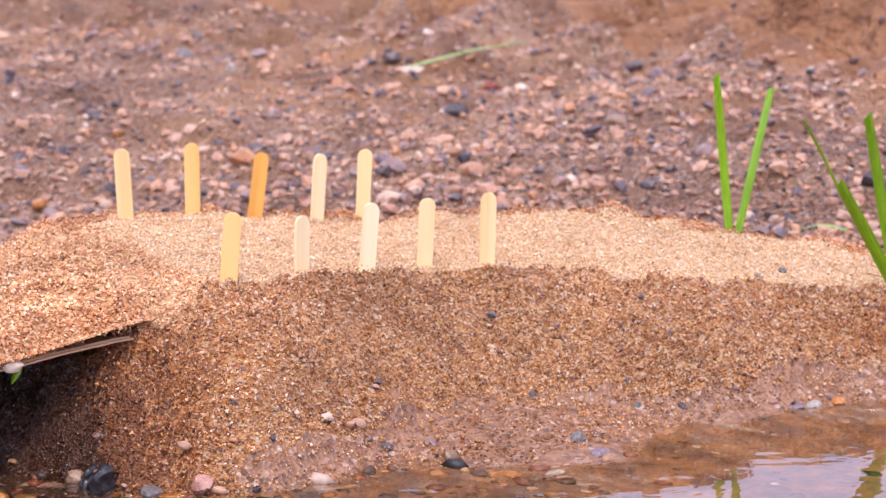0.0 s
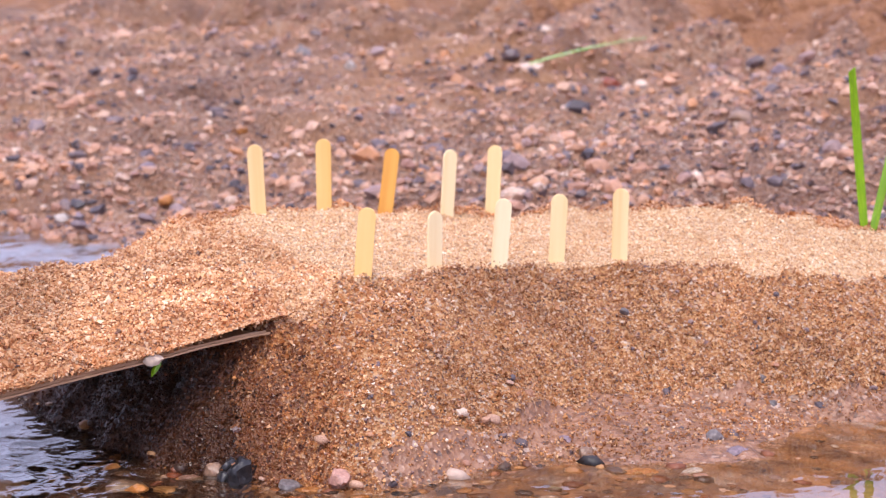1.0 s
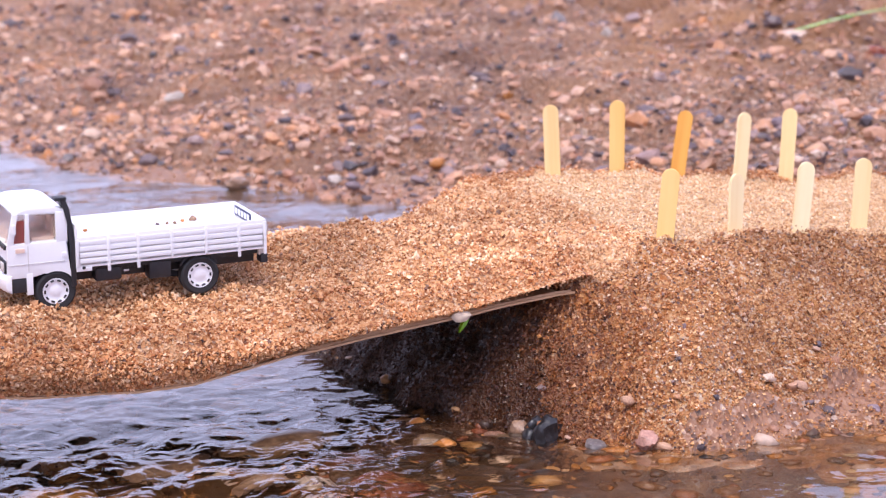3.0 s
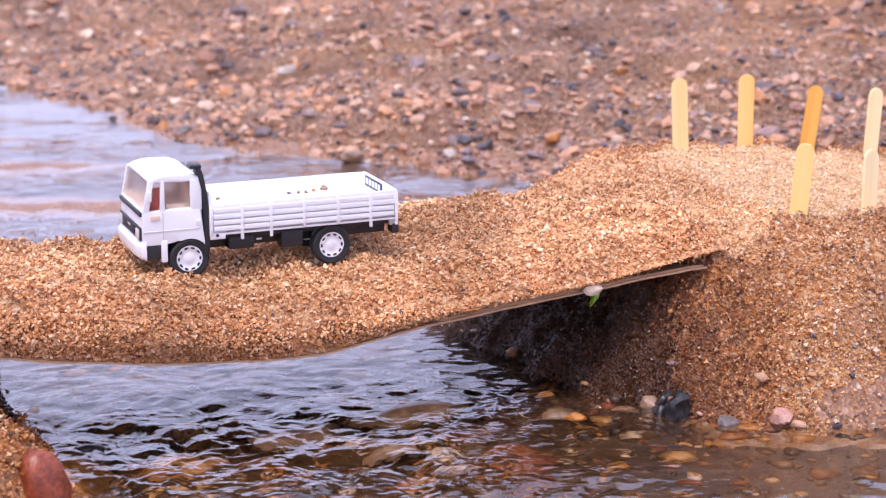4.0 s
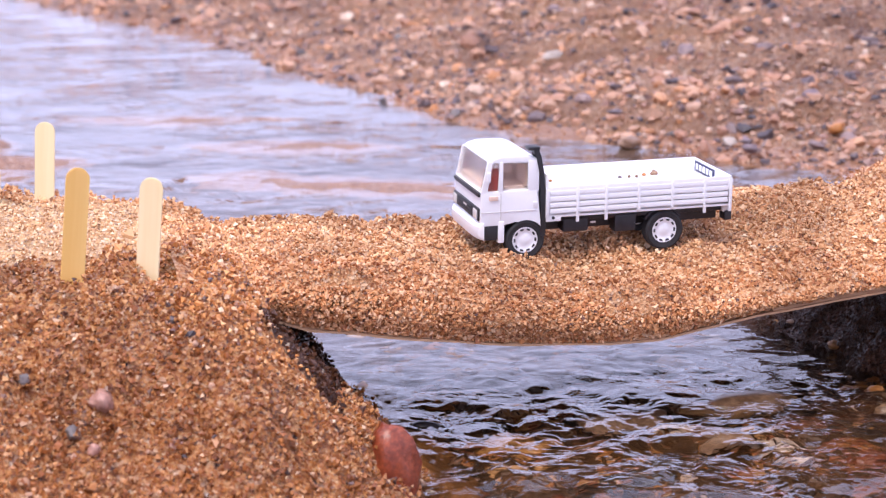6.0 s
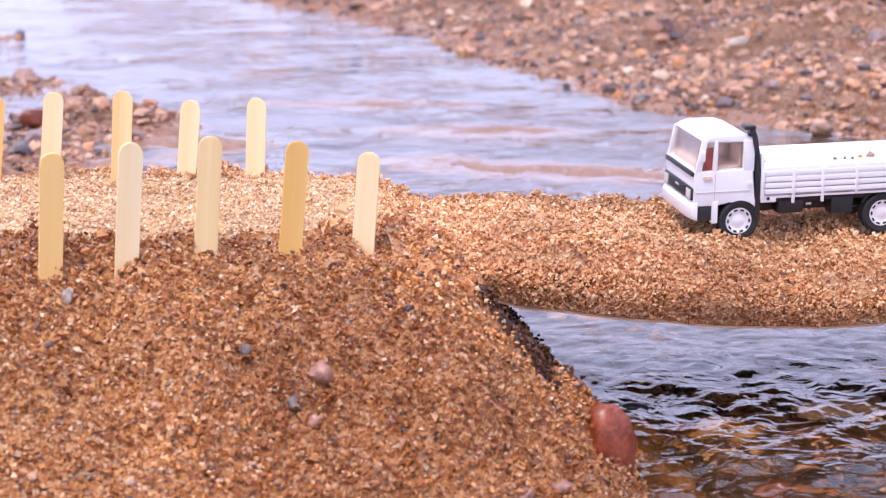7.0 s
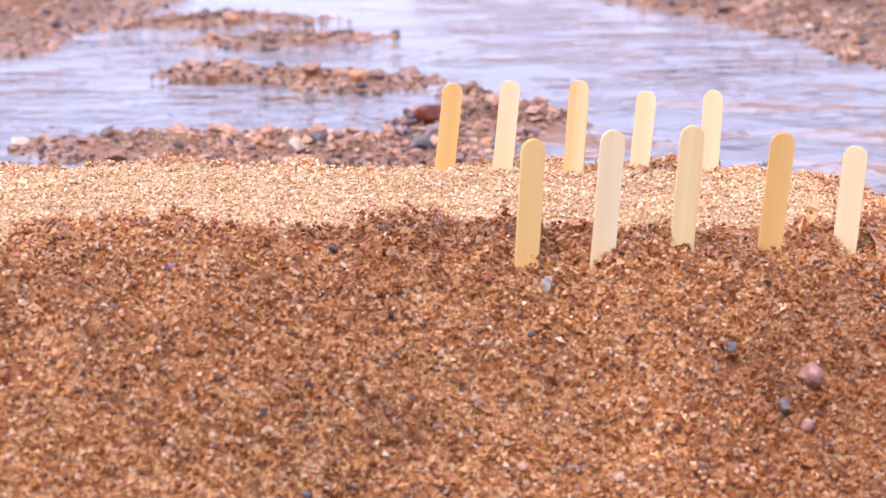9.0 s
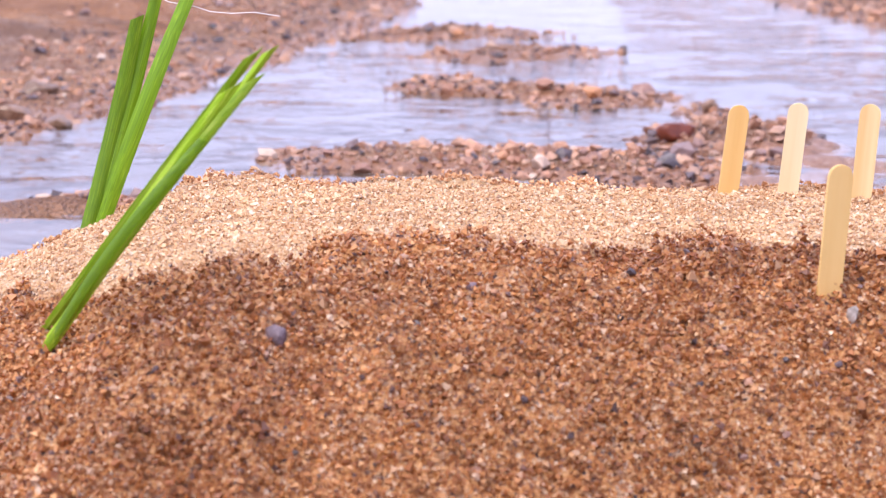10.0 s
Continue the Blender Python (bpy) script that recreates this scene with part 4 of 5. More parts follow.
blade("grass_blade", (0.6761, 0.1769, 0.0729), (0.6574, 0.1701, 0.1899), 0.0056, "upright fresh green grass blade stuck in the sand", fold=0.25, bend=0.0040, face=-15)
blade("grass_blade", (0.6770, 0.1719, 0.0740), (0.7077, 0.1831, 0.1794), 0.0053, "upright fresh green grass blade stuck in the sand", fold=0.25, bend=-0.0030, face=-20)
blade("grass_blade", (0.7738, 0.1220, 0.0464), (0.7366, 0.1085, 0.1658), 0.0070, "upright fresh green grass blade stuck in the sand", fold=0.25, bend=0.0040, face=-15)
blade("grass_blade", (0.7668, 0.0982, 0.0352), (0.6963, 0.0725, 0.1270), 0.0074, "leaning fresh green grass blade stuck in the sand", fold=0.25, bend=0.0040, face=-15)
blade("grass_blade", (0.6993, 0.0736, 0.1208), (0.6624, 0.0602, 0.1687), 0.0016, "thin yellow-green grass blade tip", fold=0.25, bend=0.0040, face=-15)
blade("grass_blade", (-0.6961, -0.1682, 0.0681), (-0.6651, -0.1569, 0.1864), 0.0075, "upright fresh green grass blade stuck in the sand", fold=0.25, bend=0.0040, face=25)
blade("grass_blade", (-0.6934, -0.1651, 0.0674), (-0.6549, -0.1511, 0.2030), 0.0070, "upright fresh green grass blade stuck in the sand", fold=0.25, bend=0.0030, face=25)
blade("grass_blade", (-0.6871, -0.1671, 0.0733), (-0.6350, -0.1481, 0.2017), 0.0078, "upright fresh green grass blade stuck in the sand", fold=0.25, bend=-0.0040, face=20)
blade("grass_blade", (-0.5898, -0.3425, 0.0566), (-0.4624, -0.3545, 0.1898), 0.0034, "leaning fresh green grass blade stuck in the sand", fold=0.50, bend=0.0015, face=10, cut=1.1, material=M_PALELEAF)
blade("grass_blade", (-0.5957, -0.3396, 0.0566), (-0.4724, -0.3507, 0.1881), 0.0040, "leaning fresh green grass blade stuck in the sand", fold=0.40, bend=0.0030, face=30, cut=1.1, material=M_PALELEAF)
blade("grass_blade", (-0.5833, -0.3448, 0.0586), (-0.4748, -0.3601, 0.1760), 0.0052, "leaning fresh green grass blade stuck in the sand", fold=0.35, bend=-0.0020, face=10, cut=1.1, material=M_PALELEAF)
blade("grass_blade", (-0.5803, -0.3468, 0.0612), (-0.4643, -0.3605, 0.1792), 0.0042, "leaning fresh green grass blade stuck in the sand", fold=0.25, bend=-0.0040, face=0, cut=1.1, material=M_PALELEAF)
blade("grass_blade", (-0.5757, -0.3465, 0.0657), (-0.4837, -0.3655, 0.1571), 0.0040, "leaning fresh green grass blade stuck in the sand", fold=0.25, bend=-0.0050, face=-10)
blade("grass_blade", (0.8310, 1.4687, 0.1214), (1.1420, 1.8395, 0.1374), 0.0112, "green grass blade lying on the gravel", bend=0.004, face=100)
blade("grass_blade", (0.8057, 0.3146, 0.0580), (0.8302, 0.2882, 0.0600), 0.0045, "green grass blade lying on the gravel", bend=0.004, face=100)

# ---------------- stones ----------------
def rock(name, place, size, kind, label, turn=0.0, seed=0, group="", rough=0.16):
    """A worn stone with uneven, softened faces."""
    rng = random.Random(seed)
    bm = bmesh.new()
    bmesh.ops.create_icosphere(bm, subdivisions=3, radius=1.0)
    cuts = [(Vector((rng.gauss(0, 1), rng.gauss(0, 1), rng.gauss(0, 0.8))).normalized(), rng.uniform(0.55, 0.85)) for _ in range(9)]
    for vert in bm.verts:
        p = vert.co.normalized()
        r = 1.0
        for nrm, lim in cuts:
            d = p.dot(nrm)
            if d > 0.2:
                r = min(r, 0.2 * r + 0.8 * lim / d)
        r *= 1 + rough * noise.noise(p * 1.7 + Vector((seed, 0, 0))) + 0.05 * noise.noise(p * 6 + Vector((0, seed, 0)))
        vert.co = Vector((p.x * r * size[0], p.y * r * size[1], p.z * r * size[2])) * 1.22
    ob = new(name, mesh_of(name, bm, STONES[kind]))
    ob.matrix_basis = pose(*place, rng.uniform(-12, 12), rng.uniform(-12, 12), turn)
    return tagged(ob, label, "stone", group)


rock("stone", (0.2239, -0.0271, 0.0010), (0.0081, 0.0062, 0.0089), "black", "wet black stone at the foot of the sand face", 47, 1, "", 0.45)
rock("stone", (0.2150, -0.0220, -0.0014), (0.0049, 0.0044, 0.0049), "black", "wet black stone at the foot of the sand face", 94, 2)
rock("stone", (0.2116, -0.0133, 0.0008), (0.0050, 0.0042, 0.0047), "brown", "wet dark brown stone at the foot of the sand face", 141, 3)
rock("stone", (0.2187, -0.0176, 0.0046), (0.0042, 0.0037, 0.0045), "black", "wet black stone at the foot of the sand face", 8, 4)
rock("stone", (0.2461, -0.0416, -0.0008), (0.0073, 0.0049, 0.0036), "grey", "wet grey stone at the waterline", 55, 5)
rock("stone", (0.2701, -0.0519, 0.0047), (0.0066, 0.0048, 0.0043), "pink", "wet pinkish stone at the waterline", 102, 6)
rock("stone", (0.2010, -0.0126, -0.0058), (0.0075, 0.0050, 0.0037), "brown", "wet brown stone in shallow water", 149, 7)
rock("stone", (0.2551, -0.0474, -0.0043), (0.0067, 0.0048, 0.0036), "orange", "wet orange stone in shallow water", 16, 8)
rock("stone", (0.1648, 0.0403, -0.0058), (0.0052, 0.0039, 0.0031), "orange", "wet orange stone in shallow water", 63, 9)
rock("stone", (0.1845, -0.0026, -0.0071), (0.0063, 0.0050, 0.0033), "brown", "wet brown stone in shallow water", 110, 10)
rock("stone", (0.4823, -0.0290, 0.0045), (0.0048, 0.0041, 0.0041), "grey", "rounded grey stone on the wet shore", 157, 11)
rock("stone", (0.4868, -0.0470, 0.0009), (0.0074, 0.0045, 0.0029), "mauve", "flat mauve stone at the waterline", 24, 12)
rock("stone", (0.4077, -0.0312, 0.0018), (0.0058, 0.0040, 0.0031), "brown", "brown pebble on the wet shore", 71, 13)
rock("stone", (0.4019, -0.0129, 0.0050), (0.0041, 0.0027, 0.0023), "mauve", "mauve pebble on the wet shore", 118, 14)
rock("stone", (0.4279, -0.0615, -0.0045), (0.0098, 0.0054, 0.0026), "orange", "flat orange stone under shallow water", 165, 15)
rock("stone", (0.4537, -0.0676, -0.0029), (0.0057, 0.0044, 0.0026), "pale", "pale flat stone at the waterline", 32, 16)
rock("stone", (0.4549, -0.0763, -0.0054), (0.0043, 0.0032, 0.0022), "pink", "pinkish stone at the waterline", 79, 17)
rock("stone", (0.2696, -0.0526, 0.0032), (0.0053, 0.0042, 0.0032), "pink", "wet pinkish stone at the waterline", 126, 18)
rock("stone", (0.1970, -0.0122, -0.0060), (0.0054, 0.0032, 0.0026), "orange", "wet orange stone in shallow water", 173, 19)
rock("stone", (0.6536, 0.0172, -0.0002), (0.0066, 0.0043, 0.0033), "pale", "flat wet stone at the edge of the pool", 40, 20)
rock("stone", (0.6688, 0.0169, 0.0002), (0.0066, 0.0043, 0.0033), "orange", "flat wet stone at the edge of the pool", 87, 21)
rock("stone", (0.6386, 0.0177, 0.0002), (0.0065, 0.0043, 0.0033), "mauve", "flat wet stone at the edge of the pool", 134, 22)
rock("stone", (0.7020, 0.0446, 0.0166), (0.0034, 0.0029, 0.0024), "brown", "small pebble in the sand face", 1, 23)
rock("stone", (0.6741, 0.0443, 0.0150), (0.0034, 0.0029, 0.0023), "grey", "small pebble in the sand face", 48, 24)
rock("stone", (0.5807, 0.0209, 0.0139), (0.0032, 0.0027, 0.0022), "brown", "small pebble in the sand face", 95, 25)
rock("stone", (0.5639, 0.0258, 0.0112), (0.0032, 0.0027, 0.0022), "brown", "small pebble in the sand face", 142, 26)
rock("stone", (0.5541, 0.0241, 0.0089), (0.0032, 0.0027, 0.0022), "brown", "small pebble in the sand face", 9, 27)
rock("stone", (0.5420, 0.0425, 0.0175), (0.0032, 0.0027, 0.0022), "grey", "small pebble in the sand face", 56, 28)
rock("stone", (0.5406, 0.0237, 0.0065), (0.0032, 0.0027, 0.0022), "grey", "small pebble in the sand face", 103, 29)
rock("stone", (0.5018, 0.0276, 0.0078), (0.0032, 0.0027, 0.0022), "brown", "small pebble in the sand face", 150, 30)
rock("stone", (0.5034, 0.0140, 0.0067), (0.0031, 0.0027, 0.0022), "orange", "small pebble in the sand face", 17, 31)
rock("stone", (0.5125, 0.0840, 0.0514), (0.0031, 0.0023, 0.0018), "grey", "small dark stone bedded in the sand", 64, 32)
rock("stone", (0.4706, 0.0844, 0.0535), (0.0030, 0.0023, 0.0018), "grey", "small dark stone bedded in the sand", 111, 33)
rock("stone", (0.6089, 0.0711, 0.0508), (0.0031, 0.0023, 0.0018), "mauve", "small dark stone bedded in the sand", 158, 34)
rock("stone", (0.3125, 0.0299, 0.0678), (0.0027, 0.0021, 0.0016), "grey", "small dark stone bedded in the sand", 25, 35)
rock("stone", (0.3011, -0.0026, 0.0505), (0.0027, 0.0020, 0.0016), "mauve", "small dark stone bedded in the sand", 72, 36)
rock("stone", (0.6883, 0.1249, 0.0627), (0.0033, 0.0025, 0.0019), "grey", "small dark stone bedded in the sand", 119, 37)
rock("stone", (0.6661, 0.1179, 0.0612), (0.0033, 0.0025, 0.0019), "grey", "small dark stone bedded in the sand", 166, 38)
rock("stone", (0.6638, 0.0588, 0.0283), (0.0031, 0.0024, 0.0018), "grey", "small dark stone bedded in the sand", 33, 39)
rock("stone", (1.0153, 1.6626, 0.0739), (0.0184, 0.0148, 0.0125), "red", "reddish stone on the gravel bank", 80, 40)
rock("stone", (0.9394, 0.9869, 0.0822), (0.0140, 0.0112, 0.0073), "brown", "brown stone on the gravel bank", 127, 41)
rock("stone", (0.6277, 2.1786, 0.1039), (0.0126, 0.0126, 0.0142), "grey", "grey stone on the gravel bank", 174, 42)
rock("stone", (0.6733, 1.9754, 0.0886), (0.0103, 0.0095, 0.0103), "pale", "pale stone on the gravel bank", 41, 43)
rock("stone", (1.1666, 1.3841, 0.1096), (0.0156, 0.0115, 0.0081), "mauve", "mauve stone on the gravel bank", 88, 44)
rock("stone", (1.1304, 1.4816, 0.0872), (0.0154, 0.0119, 0.0084), "brown", "brown stone on the gravel bank", 135, 45)
rock("stone", (0.6190, 0.8539, 0.0619), (0.0090, 0.0075, 0.0055), "mauve", "mauve stone on the gravel bank", 2, 46)
rock("stone", (0.5342, 0.9449, 0.0457), (0.0088, 0.0072, 0.0052), "pink", "pinkish stone on the gravel bank", 49, 47)
rock("stone", (0.2613, 1.0244, 0.0416), (0.0113, 0.0088, 0.0077), "mauve", "mauve stone on the gravel bank", 96, 48)
rock("stone", (0.2694, 0.8811, 0.0254), (0.0086, 0.0067, 0.0058), "orange", "orange stone on the gravel bank", 143, 49)
rock("stone", (0.3883, 1.1908, 0.0636), (0.0074, 0.0062, 0.0057), "orange", "orange stone on the gravel bank", 10, 50)
rock("stone", (-0.1564, 1.2255, 0.0011), (0.0075, 0.0063, 0.0063), "orange", "orange stone at the far shore", 57, 51)
rock("stone", (-0.1252, 1.1564, 0.0044), (0.0100, 0.0072, 0.0056), "grey", "grey stone at the far shore", 104, 52)
rock("stone", (-0.0174, 1.4932, 0.0424), (0.0129, 0.0097, 0.0064), "pale", "pale stone on the gravel bank", 151, 53)
rock("stone", (-0.2568, 1.8597, 0.0379), (0.0089, 0.0074, 0.0059), "grey", "bluish grey stone on the gravel bank", 18, 54)
rock("stone", (0.0673, 0.9131, 0.0052), (0.0172, 0.0084, 0.0059), "brown", "dark stone at the far shore", 65, 55)
rock("stone", (0.1641, 0.8888, 0.0111), (0.0083, 0.0063, 0.0034), "pale", "pale stone at the far shore", 112, 56)
rock("stone", (0.1796, 0.8323, 0.0116), (0.0071, 0.0061, 0.0042), "mauve", "mauve stone at the far shore", 159, 57)
rock("stone", (0.0880, -0.0120, -0.0100), (0.0320, 0.0150, 0.0115), "tan", "large tan brown rock just under the stream water", 20, 58)
rock("stone", (0.0296, -0.0276, -0.0220), (0.0220, 0.0160, 0.0120), "brown", "brown rock lying under the stream water", 20, 59)
rock("stone", (-0.0061, 0.0594, -0.0160), (0.0180, 0.0120, 0.0090), "brown", "brown rock lying under the stream water", 20, 60)
rock("stone", (0.1640, -0.0144, -0.0160), (0.0100, 0.0080, 0.0060), "brown", "brown rock lying under the stream water", 20, 61)
rock("stone", (0.0778, -0.0657, -0.0200), (0.0120, 0.0090, 0.0070), "brown", "brown rock lying under the stream water", 20, 62)
rock("stone", (0.0867, 0.3340, -0.0140), (0.0220, 0.0100, 0.0080), "brown", "brown rock lying under the stream water", 20, 63)
rock("stone", (0.1628, 0.0359, -0.0072), (0.0052, 0.0039, 0.0026), "orange", "orange stone in the stream", 128, 64)
rock("stone", (0.2003, -0.0118, -0.0048), (0.0062, 0.0044, 0.0030), "pink", "pinkish stone in the stream", 175, 65)
rock("stone", (0.1531, 0.0307, -0.0149), (0.0077, 0.0052, 0.0031), "orange", "orange stone in the stream", 42, 66)
rock("stone", (-0.1050, 0.0030, 0.0004), (0.0062, 0.0028, 0.0010), "orange", "flat orange chip at the surface of the stream", 89, 67)
rock("stone", (-0.0730, -0.1650, 0.0095), (0.0106, 0.0114, 0.0205), "red", "smooth red sandstone rock against the embankment", 15, 68, "", 0.22)
rock("stone", (-0.0751, -0.2225, 0.0153), (0.0043, 0.0037, 0.0037), "brown", "small worn stone at the foot of the embankment", 3, 69)
rock("stone", (-0.0845, -0.2277, 0.0144), (0.0056, 0.0043, 0.0037), "pink", "small worn stone at the foot of the embankment", 50, 70)
rock("stone", (-0.0999, -0.2370, 0.0154), (0.0055, 0.0037, 0.0033), "pink", "small worn stone at the foot of the embankment", 97, 71)
rock("stone", (-0.0574, -0.1531, -0.0069), (0.0037, 0.0031, 0.0027), "pale", "small worn stone at the foot of the embankment", 144, 72)
rock("stone", (-0.0630, -0.1490, -0.0002), (0.0035, 0.0029, 0.0027), "brown", "small worn stone at the foot of the embankment", 11, 73)
rock("stone", (-0.1829, -0.2145, 0.0541), (0.0054, 0.0042, 0.0042), "pink", "pinkish stone bedded in the sand face", 58, 74)
rock("stone", (-0.1905, -0.2314, 0.0462), (0.0028, 0.0024, 0.0023), "grey", "small stone bedded in the sand face", 105, 75)
rock("stone", (-0.2900, -0.2087, 0.0810), (0.0025, 0.0020, 0.0033), "pale", "small stone bedded in the sand face", 152, 76)
rock("stone", (-0.2141, -0.2143, 0.0625), (0.0025, 0.0021, 0.0019), "grey", "small stone bedded in the sand face", 19, 77)
rock("stone", (-0.1511, -0.2261, 0.0405), (0.0028, 0.0024, 0.0023), "pink", "small stone bedded in the sand face", 66, 78)
rock("stone", (-0.1819, -0.2346, 0.0407), (0.0028, 0.0024, 0.0024), "pink", "small stone bedded in the sand face", 113, 79)
rock("stone", (-0.4701, -0.3438, 0.0831), (0.0051, 0.0039, 0.0044), "mauve", "angular purple grey stone bedded in the sand", 160, 80)
rock("stone", (-0.4662, -0.3702, 0.0721), (0.0039, 0.0026, 0.0020), "pale", "pale stone bedded in the sand", 27, 81)
rock("stone", (-0.4251, -0.2699, 0.0917), (0.0023, 0.0019, 0.0021), "mauve", "small purple stone bedded in the sand", 74, 82)
rock("stone", (-0.3176, -0.2727, 0.0575), (0.0021, 0.0018, 0.0016), "grey", "small blue grey stone bedded in the sand", 121, 83)
rock("stone", (-0.4318, -0.3057, 0.0833), (0.0022, 0.0018, 0.0020), "grey", "small grey stone bedded in the sand", 168, 84)
rock("stone", (-0.4809, -0.3291, 0.0888), (0.0016, 0.0014, 0.0013), "grey", "small grey stone bedded in the sand", 35, 85)
rock("stone", (-0.4453, -0.3566, 0.0694), (0.0019, 0.0014, 0.0014), "pale", "small pale stone bedded in the sand", 82, 86)
rock("stone", (-1.3360, 1.4423, -0.0075), (0.0150, 0.0121, 0.0121), "brown", "brown stone on a gravel islet", 129, 87)
rock("stone", (-1.5677, 1.7847, -0.0144), (0.0123, 0.0099, 0.0082), "brown", "brown stone standing in the stream", 176, 88)
rock("stone", (-0.7273, 0.8424, 0.0151), (0.0183, 0.0124, 0.0109), "red", "reddish stone on a gravel islet", 43, 89)
rock("stone", (-0.6662, 0.6436, 0.0108), (0.0097, 0.0088, 0.0088), "grey", "blue grey stone on a gravel islet", 90, 90)
rock("stone", (-1.8002, 2.0409, -0.0057), (0.0118, 0.0109, 0.0109), "brown", "brown stone in the stream", 137, 91)
rock("stone", (-0.7789, 1.1109, 0.0124), (0.0096, 0.0085, 0.0068), "brown", "brown stone on a gravel islet", 4, 92)
rock("stone", (-1.6043, 0.9066, 0.0171), (0.0246, 0.0154, 0.0123), "brown", "brown stone on the sandy bank", 51, 93)
rock("stone", (-1.4899, 0.7251, 0.0073), (0.0251, 0.0167, 0.0128), "brown", "wet brown rock at the bank", 98, 94)
rock("stone", (-1.4325, 0.7249, 0.0009), (0.0221, 0.0138, 0.0099), "brown", "wet brown rock at the bank", 145, 95)
rock("stone", (-1.5105, 2.7082, -0.0475), (0.0135, 0.0104, 0.0083), "brown", "stone in the stream", 12, 96)

rock("stone", (0.1680, 0.9350, 0.0060), (0.0105, 0.0060, 0.0032), "pale", "flat whitish stone at the far waterline", 20, 97)
rock("stone", (0.1830, 0.9150, 0.0050), (0.0080, 0.0070, 0.0060), "mauve", "blue grey stone at the far waterline", 70, 98)
rock("stone", (0.2530, 0.8790, 0.0090), (0.0082, 0.0068, 0.0055), "orange", "yellow orange stone at the far waterline", 130, 99)

rock("stone", (-0.0670, -0.0620, -0.0035), (0.0090, 0.0060, 0.0045), "black", "wet black rock tip in the stream", 10, 100)
rock("stone", (0.1600, 0.0140, -0.0020), (0.0062, 0.0046, 0.0036), "orange", "wet orange stone in shallow water", 35, 101)
rock("stone", (0.1710, -0.0280, -0.0025), (0.0070, 0.0050, 0.0034), "orange", "wet orange stone in shallow water", 80, 102)


PEBBLE_SHAPES = []


def single_pebbles(places, radii, label, group):
    """Pebbles that are things of their own, sharing a few shapes."""
    rng = random.Random(5)
    if not PEBBLE_SHAPES:
        for k in range(9):
            bm = bmesh.new()
            bmesh.ops.create_icosphere(bm, subdivisions=2, radius=1.0)
            stretch = Vector((rng.uniform(0.9, 1.35), rng.uniform(0.7, 1.0), rng.uniform(0.5, 0.8)))
            for vert in bm.verts:
                p = vert.co.copy()
                vert.co = Vector((p.x * stretch.x, p.y * stretch.y, p.z * stretch.z)) * (1 + 0.28 * noise.noise(p * 1.3 + Vector((k * 3.1, 0, 0))) + 0.10 * noise.noise(p * 3.5))
            PEBBLE_SHAPES.append(mesh_of("pebble", bm, M_PEB_ONE))
    for p, r in zip(places, radii):
        ob = new("pebble", PEBBLE_SHAPES[rng.randrange(9)])
        ob.matrix_basis = pose(*[float(c) for c in p], rng.uniform(-20, 20), rng.uniform(-20, 20), rng.uniform(0, 360)) @ Matrix.Scale(float(r), 4)
        tagged(ob, label, "pebble", group)


def bank_pebbles():
    rng = np.random.default_rng(77)
    for n, size, spread, shape, name in ((105000, 0.0025, 0.35, (SHARD, SHARD_F), "fine_gravel"), (20000, 0.0034, 0.45, (ICO, ICO_F), "gravel")):
        far = rng.uniform(0, 1, n) ** 1.5
        y = 0.28 + 3.4 * far
        x = rng.uniform(-1.1 - 0.66 * y, 0.75 + 0.66 * y, n)
        z = ground_z(x, y)
        patch = fbm(x * 2.2, y * 2.2, 13, 3)
        ok = (z > -0.003) & ((x < -0.6) | (x > np.interp(y, FAR_Y, FAR_X) - 0.05)) & (rng.uniform(-1.0, 0.5, n) < patch + 0.35) & (~far_sand(x, y) | (rng.uniform(0, 1, n) < 0.15))
        ok &= (x > np.interp(y, NEAR_Y, NEAR_X)) | (rng.uniform(0, 1, n) < 0.6)
        r = np.clip(size * np.exp(rng.normal(0, spread, n)), 0.0012, 0.012) * (1 + 0.22 * y)
        places = np.stack([x, y, z + r * 0.35], 1)[ok]
        ob = new(name, scatter(name, places, r[ok], M_PEB, rng, shape, 0.75, False, 0.38))
        tagged(ob, "mixed red brown grey and orange river gravel on the bank", "gravel", kind="stuff")


def bed_pebbles():
    rng = np.random.default_rng(78)
    n = 9000
    x, y = rng.uniform(-0.30, 0.62, n), rng.uniform(-0.50, 0.50, n)
    u, v = CR * x + SR * y, CR * y - SR * x
    shore = (u > 0.13) & (u < 0.8) & (v > -0.42) & (v < 0)
    z = np.where(shore, np.maximum(ground_z(x, y), embankment_right(u, v)), ground_z(x, y))
    ok = (z < -0.001) & ((u < 0.40) | (rng.uniform(0, 1, n) < 0.10)) & ((y < 0.2) | (rng.uniform(0, 1, n) < 0.4))
    r = np.clip(0.0046 * np.exp(rng.normal(0, 0.5, n)), 0.0018, 0.016) * np.where(shore, 0.7, 1.0)
    places = np.stack([x, y, z + r * 0.2], 1)[ok]
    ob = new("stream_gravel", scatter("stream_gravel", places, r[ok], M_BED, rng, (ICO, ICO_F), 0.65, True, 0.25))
    tagged(ob, "wet orange and brown pebbles under the stream water", "gravel", kind="stuff")


